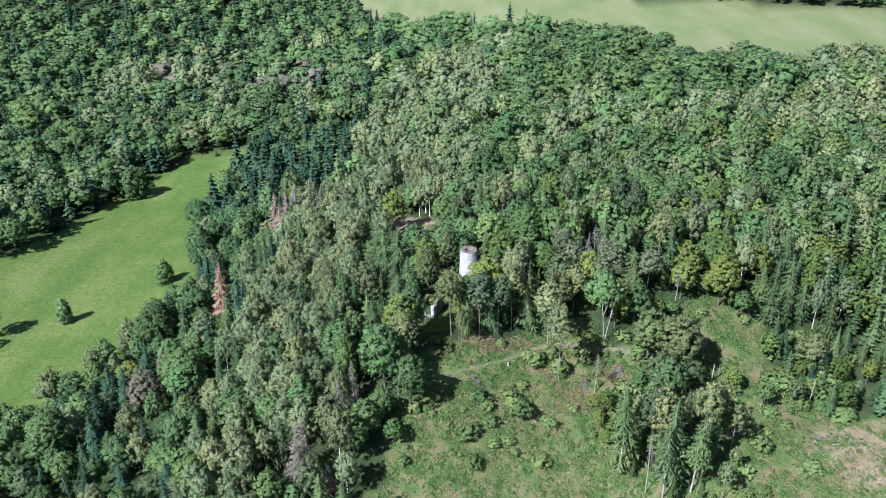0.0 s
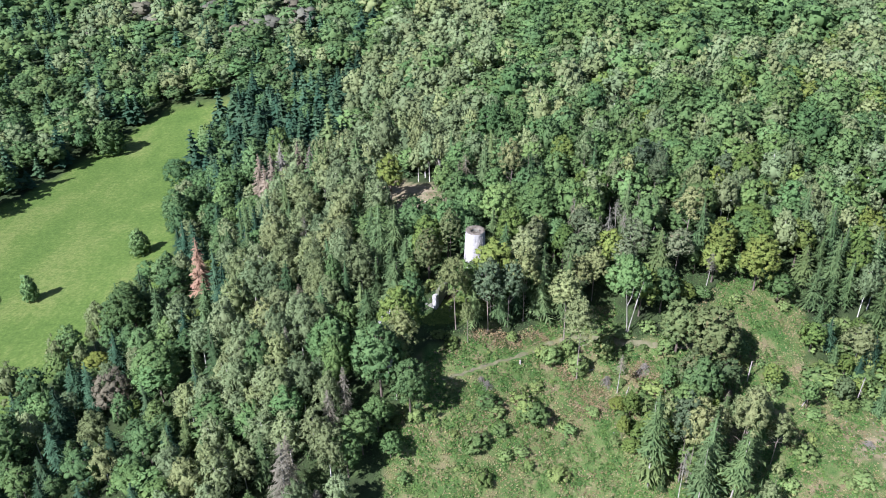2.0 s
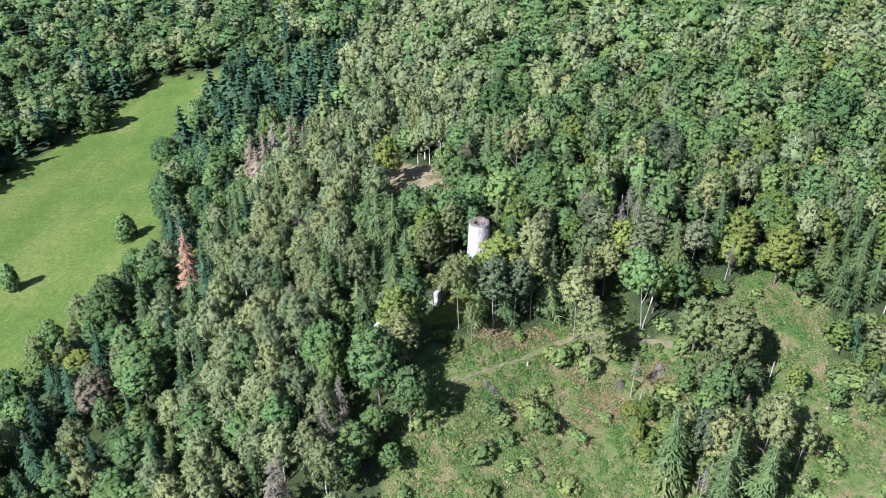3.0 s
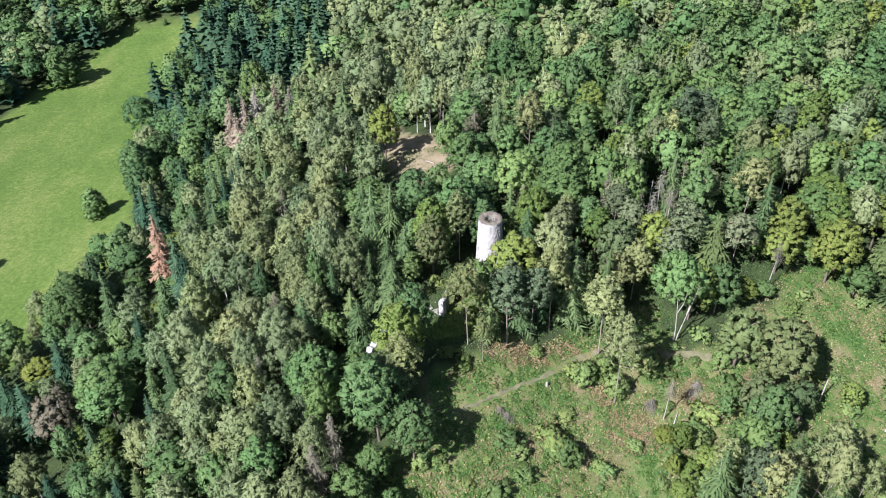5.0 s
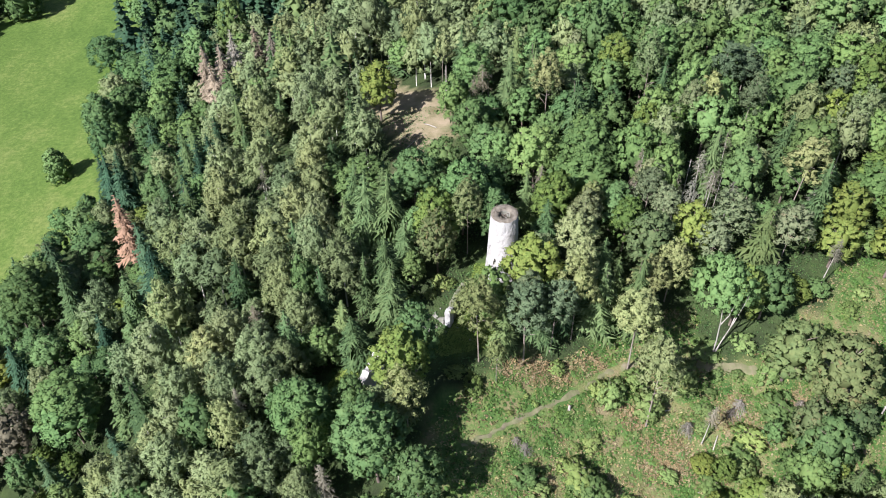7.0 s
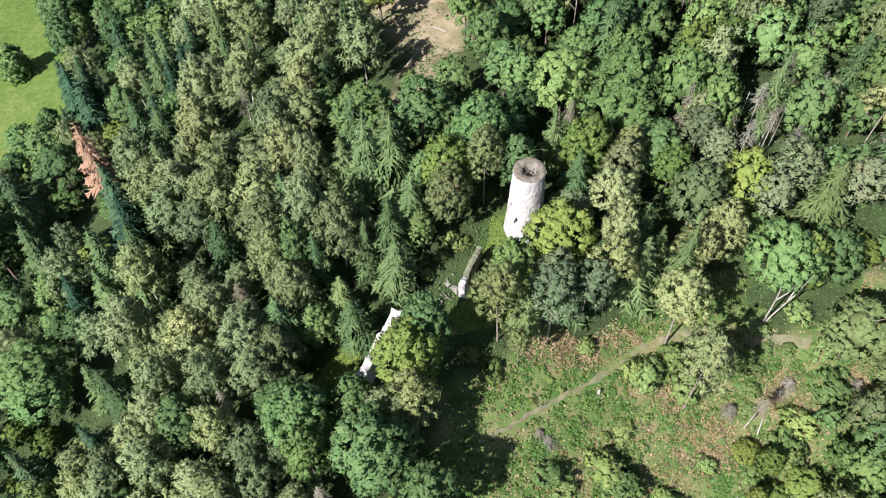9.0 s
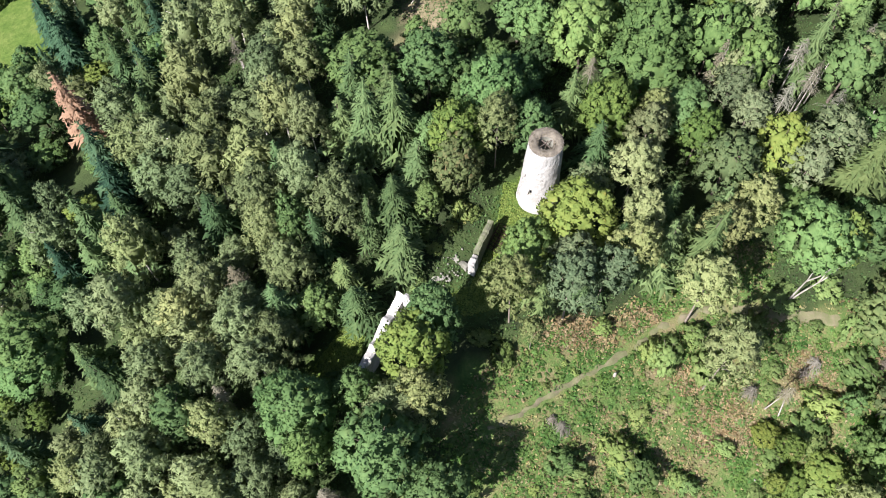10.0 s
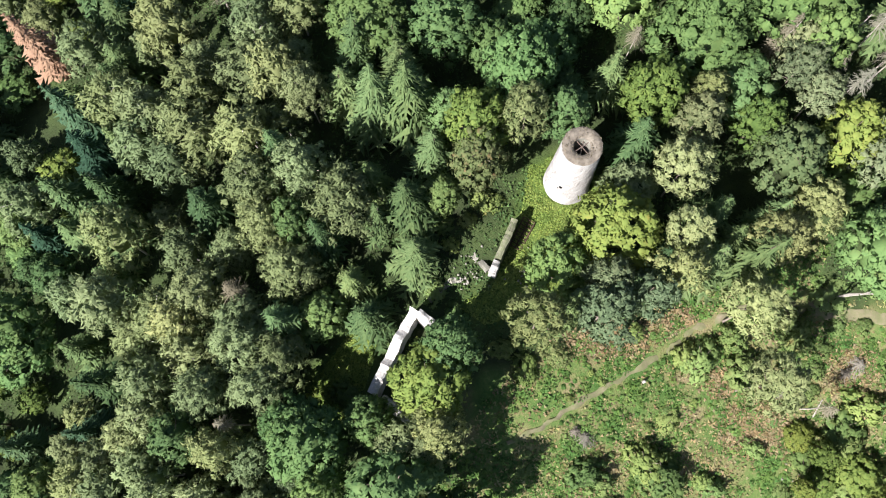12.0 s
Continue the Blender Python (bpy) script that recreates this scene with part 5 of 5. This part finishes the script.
def plant_wood():
    rng = random.Random(11)
    near, rest = [], []
    y = 128.0
    while y < 985:
        depth = max(0.0, y - 300)
        step = 5.6 + 0.0185 * min(depth, 260) + 0.0105 * max(0.0, depth - 260)
        half = 125 + max(0.0, y - 165) * 0.60
        x = -half - (45 if y < 300 else 0)
        while x < half:
            px, py = x + rng.uniform(-.42, .42) * step, y + rng.uniform(-.42, .42) * step
            x += step
            if open_ground(px, py) or py > 735 and px > -120 and not inside(PASTURE, px, py) and py < 700:
                continue
            kind = kind_at(px, py, rng)
            R = KINDS[kind][5]
            if kind in ("oak", "ash", "maple", "rusty") and rng.random() < (0.12 if px > 0 else 0.22) or -32 < px < -8 and 212 < py < 256 and rng.random() < 0.3:
                continue
            if py < 320 and any((px - a) ** 2 + (py - b) ** 2 < (0.53 * (R + r)) ** 2 for a, b, r in PLACED if abs(px - a) < 9):
                continue
            s = rng.uniform(0.62, 1.16)
            if -118 < px < -70 and py < 330:
                s *= 0.82
            if py < 305 and -112 < px < 118:
                near.append((kind, px, py, s))
            else:
                rest.append((kind, px, py, s))
            PLACED.append((px, py, R * 0.8)) if py < 320 else None
        y += step * 0.9
    return near, rest


near, rest = plant_wood()
near.sort(key=lambda q: math.hypot(q[1], q[2] - 215))
count = {}
for kind, x, y, s in near:
    count[kind] = count.get(kind, 0) + 1
    if count[kind] > 290:
        rest.append((kind, x, y, s))
        continue
    tree(kind, x, y, float(land(x, y)) + KINDS[kind][4] * s, random.Random(int(x * 77 + y)).uniform(0.85, 1.12))


def woods(rest):
    """The wood past the countable trees, one object for each kind."""
    for kind in KINDS:
        word, text, leaf, bark, H, R = KINDS[kind]
        mine = [q for q in rest if q[0] == kind]
        if not mine:
            continue
        rng = np.random.default_rng(len(kind) * 31 + 5)
        _, _, mids, fars, remote = trees_of(kind)
        vs, ns, fs, tint, slot, n = [], [], {3: [], 4: []}, [], {3: [], 4: []}, 0
        for _, x, y, s in mine:
            _, _, stem, crown = (mids if y < 365 else fars if y < 570 else remote)[rng.integers(3)]
            a, w = rng.uniform(0, 6.28), s * rng.uniform(0.88, 1.22) * (1 + max(0.0, min(0.55 if kind not in ("dark", "spruce") else 0.3, (math.hypot(x, y) - 320) / 400)))
            z, tone = float(land(x, y)), rng.uniform()
            s *= rng.uniform(0.72, 1.16)
            for which, shape in ((0, crown), (1, stem)):
                if shape is None:
                    continue
                v, faces, nr = shape if len(shape) == 3 else shaded(rng, shape, 0.3)
                c, d = math.cos(a), math.sin(a)
                vs.append(np.stack([x + w * (v[:, 0] * c - v[:, 1] * d), y + w * (v[:, 0] * d + v[:, 1] * c), z + v[:, 2] * s], 1))
                ns.append(np.stack([nr[:, 0] * c - nr[:, 1] * d, nr[:, 0] * d + nr[:, 1] * c, nr[:, 2]], 1))
                tint.append(np.full(len(v), tone))
                for f in faces:
                    fs[f.shape[1]].append(f + n)
                    slot[f.shape[1]].append(np.full(len(f), which))
                n += len(v)
        me = bpy.data.meshes.new(word + "_wood")
        keys = [k for k in (4, 3) if fs[k]]
        fill_mesh(me, np.concatenate(vs), [np.concatenate(fs[k]) for k in keys], np.concatenate([np.concatenate(slot[k]) for k in keys]))
        bend_normals(me, np.concatenate(ns))
        at = me.attributes.new("tree", "FLOAT", "POINT")
        at.data.foreach_set("value", np.concatenate(tint).astype(np.float32))
        me.materials.append(LEAF[leaf])
        me.materials.append(bark)
        tagged(new(word.replace("_tree", "") + "_wood", me), "distant part of the wood: " + text + "s", "wood", kind="stuff")


woods(rest)


# ---- undergrowth and grass ----
def scatter(name, label, leaf, n, box, keep, size, lift, seed, up=0.5):
    rng = np.random.default_rng(seed)
    x, y = rng.uniform(box[0], box[1], n), rng.uniform(box[2], box[3], n)
    k = keep(x, y, rng)
    x, y = x[k], y[k]
    rough = 0.22 * np.sin(x * 0.9 + 2 * np.sin(y * 0.35)) * np.sin(y * 0.8 + x * 0.2) + 0.12 * np.sin(x * 2.3 + y * 1.1) * np.sin(y * 1.9 - x * 0.7)
    p = np.stack([x, y, land(x, y) + rough + lift * rng.uniform(0.2, 1.0, len(x))], 1)
    nr = unit(rng, len(x)) + [0, 0, up]
    nr /= np.linalg.norm(nr, axis=1, keepdims=True)
    me = bpy.data.meshes.new(name)
    fill_mesh(me, *leaves(p, nr, size, rng))
    at = me.attributes.new("tree", "FLOAT", "POINT")
    tone = np.clip(0.5 + 0.22 * np.sin(x * 0.9 + 2.1 * np.sin(y * 0.7)) + 0.22 * np.sin(y * 0.8 - 1.7 * np.sin(x * 0.5)) + 0.2 * np.sin(x * 0.17 + y * 0.23) + rng.uniform(-.2, .2, len(x)), 0.0, 0.98)
    at.data.foreach_set("value", np.repeat(tone, 3).astype(np.float32))
    me.materials.append(leaf)
    return tagged(new(name, me), label, "undergrowth", kind="stuff")


def patchy(scale, level, shift):
    def keep(x, y, rng):
        f = np.sin(x * scale + 1.3 * np.sin(y * scale * 0.7 + shift)) * np.sin(y * scale * 1.1 + 1.7 * np.sin(x * scale * 0.6 + shift)) + rng.normal(0, 0.35, len(x))
        return f > level
    return keep


def on_clearing(scale, level, shift):
    pk = patchy(scale, level, shift)
    return lambda x, y, rng: off_path(x, y) & inside(CLEARING, x, y) & pk(x, y, rng)


def off_path(x, y):
    d = np.full(x.shape, 99.0)
    for (a, b), (c, e) in zip(PATH_LINE, PATH_LINE[1:]):
        t = np.clip(((x - a) * (c - a) + (y - b) * (e - b)) / ((c - a) ** 2 + (e - b) ** 2), 0, 1)
        d = np.minimum(d, np.hypot(x - a - t * (c - a), y - b - t * (e - b)))
    return d > 0.9


# darker copy of the clearing's fern: the canopy's shade is mixed into its greens
SHADE_FERN = leaf_material("shade_toned_fern", (0.040, 0.075, 0.025), (0.060, 0.105, 0.034), (0.090, 0.140, 0.046))
FERN = leaf_material("fern_and_bramble", (0.044, 0.096, 0.022), (0.078, 0.138, 0.034), (0.126, 0.172, 0.052))
STRAW = leaf_material("withered_grass", (0.13, 0.13, 0.050), (0.20, 0.18, 0.085), (0.28, 0.23, 0.130), (0.20, 0.12, 0.07), 0.1)
def weeds(name, label, leaf, n, each, keep, seed):
    """Low domes of fern, bramble and tall weeds."""
    rng = np.random.default_rng(seed)
    x, y = rng.uniform(-30, 135, n), rng.uniform(155, 244, n)
    k = keep(x, y, rng)
    x, y = x[k], y[k]
    big = 0.3 + 1.1 * rng.uniform(0, 1, len(x)) ** 2.5
    X, Y, B = np.repeat(x, each), np.repeat(y, each), np.repeat(big, each)
    d = unit(rng, len(X))
    d[:, 2] = np.abs(d[:, 2])
    r = B[:, None] * rng.uniform(0.6, 1.1, (len(X), 1))
    px, py = X + d[:, 0] * r[:, 0], Y + d[:, 1] * r[:, 0]
    p = np.stack([px, py, land(px, py) + 0.05 + 0.62 * d[:, 2] * r[:, 0]], 1)
    nr = d + 0.5 * unit(rng, len(d)) + [0, 0, 0.9]
    nr /= np.linalg.norm(nr, axis=1, keepdims=True)
    me = bpy.data.meshes.new(name)
    fill_mesh(me, *leaves(p, nr, 0.22, rng))
    at = me.attributes.new("tree", "FLOAT", "POINT")
    at.data.foreach_set("value", np.repeat(np.repeat(rng.uniform(0, 1, len(x)), each), 3).astype(np.float32))
    me.materials.append(leaf)
    tagged(new(name, me), label, "undergrowth", kind="stuff")


weeds("undergrowth", "green ferns, brambles and tall weeds on the clearing", FERN, 21000, 17, on_clearing(0.33, -0.22, 0.4), 3)
scatter("withered_grass", "withered yellow-brown grass and bracken on the clearing", STRAW, 95000, (-30, 135, 155, 244), on_clearing(0.27, -0.15, 2.1), 0.25, 0.3, 4, 1.9)
LAWN = leaf_material("yard_grass", (0.088, 0.135, 0.030), (0.135, 0.185, 0.042), (0.190, 0.225, 0.060))
scatter("yard_grass", "rough green grass in the castle yard", LAWN, 110000, (-32, 14, 198, 240), lambda x, y, rng: (inside(YARD, x, y) | inside(COURT, x, y)) & (np.hypot(x - TX, y - TY) > 3.6), 0.17, 0.25, 9, 1.6)
BRACKEN = leaf_material("withered_bracken", (0.135, 0.100, 0.052), (0.20, 0.155, 0.085), (0.27, 0.215, 0.13))
scatter("bracken", "reddish-brown withered bracken on the clearing", BRACKEN, 80000, (-30, 135, 155, 244), on_clearing(0.21, 0.48, 0.9), 0.26, 0.35, 6, 1.5)
def patches(spots):
    return lambda x, y, rng: off_path(x, y) & np.any([np.hypot((x - a) / r, (y - c) / s) + rng.normal(0, 0.25, len(x)) < 1 for a, c, r, s in spots], axis=0)


scatter("bracken_patch", "reddish-brown bracken at the edge of the wood", BRACKEN, 60000, (0, 70, 186, 220), patches([(12, 211, 6, 2.5), (36, 198, 5, 4), (50, 206, 3, 3), (63, 207, 4, 3), (30, 205, 3, 2), (24, 214, 3, 1.5)]), 0.25, 0.4, 12, 1.6)
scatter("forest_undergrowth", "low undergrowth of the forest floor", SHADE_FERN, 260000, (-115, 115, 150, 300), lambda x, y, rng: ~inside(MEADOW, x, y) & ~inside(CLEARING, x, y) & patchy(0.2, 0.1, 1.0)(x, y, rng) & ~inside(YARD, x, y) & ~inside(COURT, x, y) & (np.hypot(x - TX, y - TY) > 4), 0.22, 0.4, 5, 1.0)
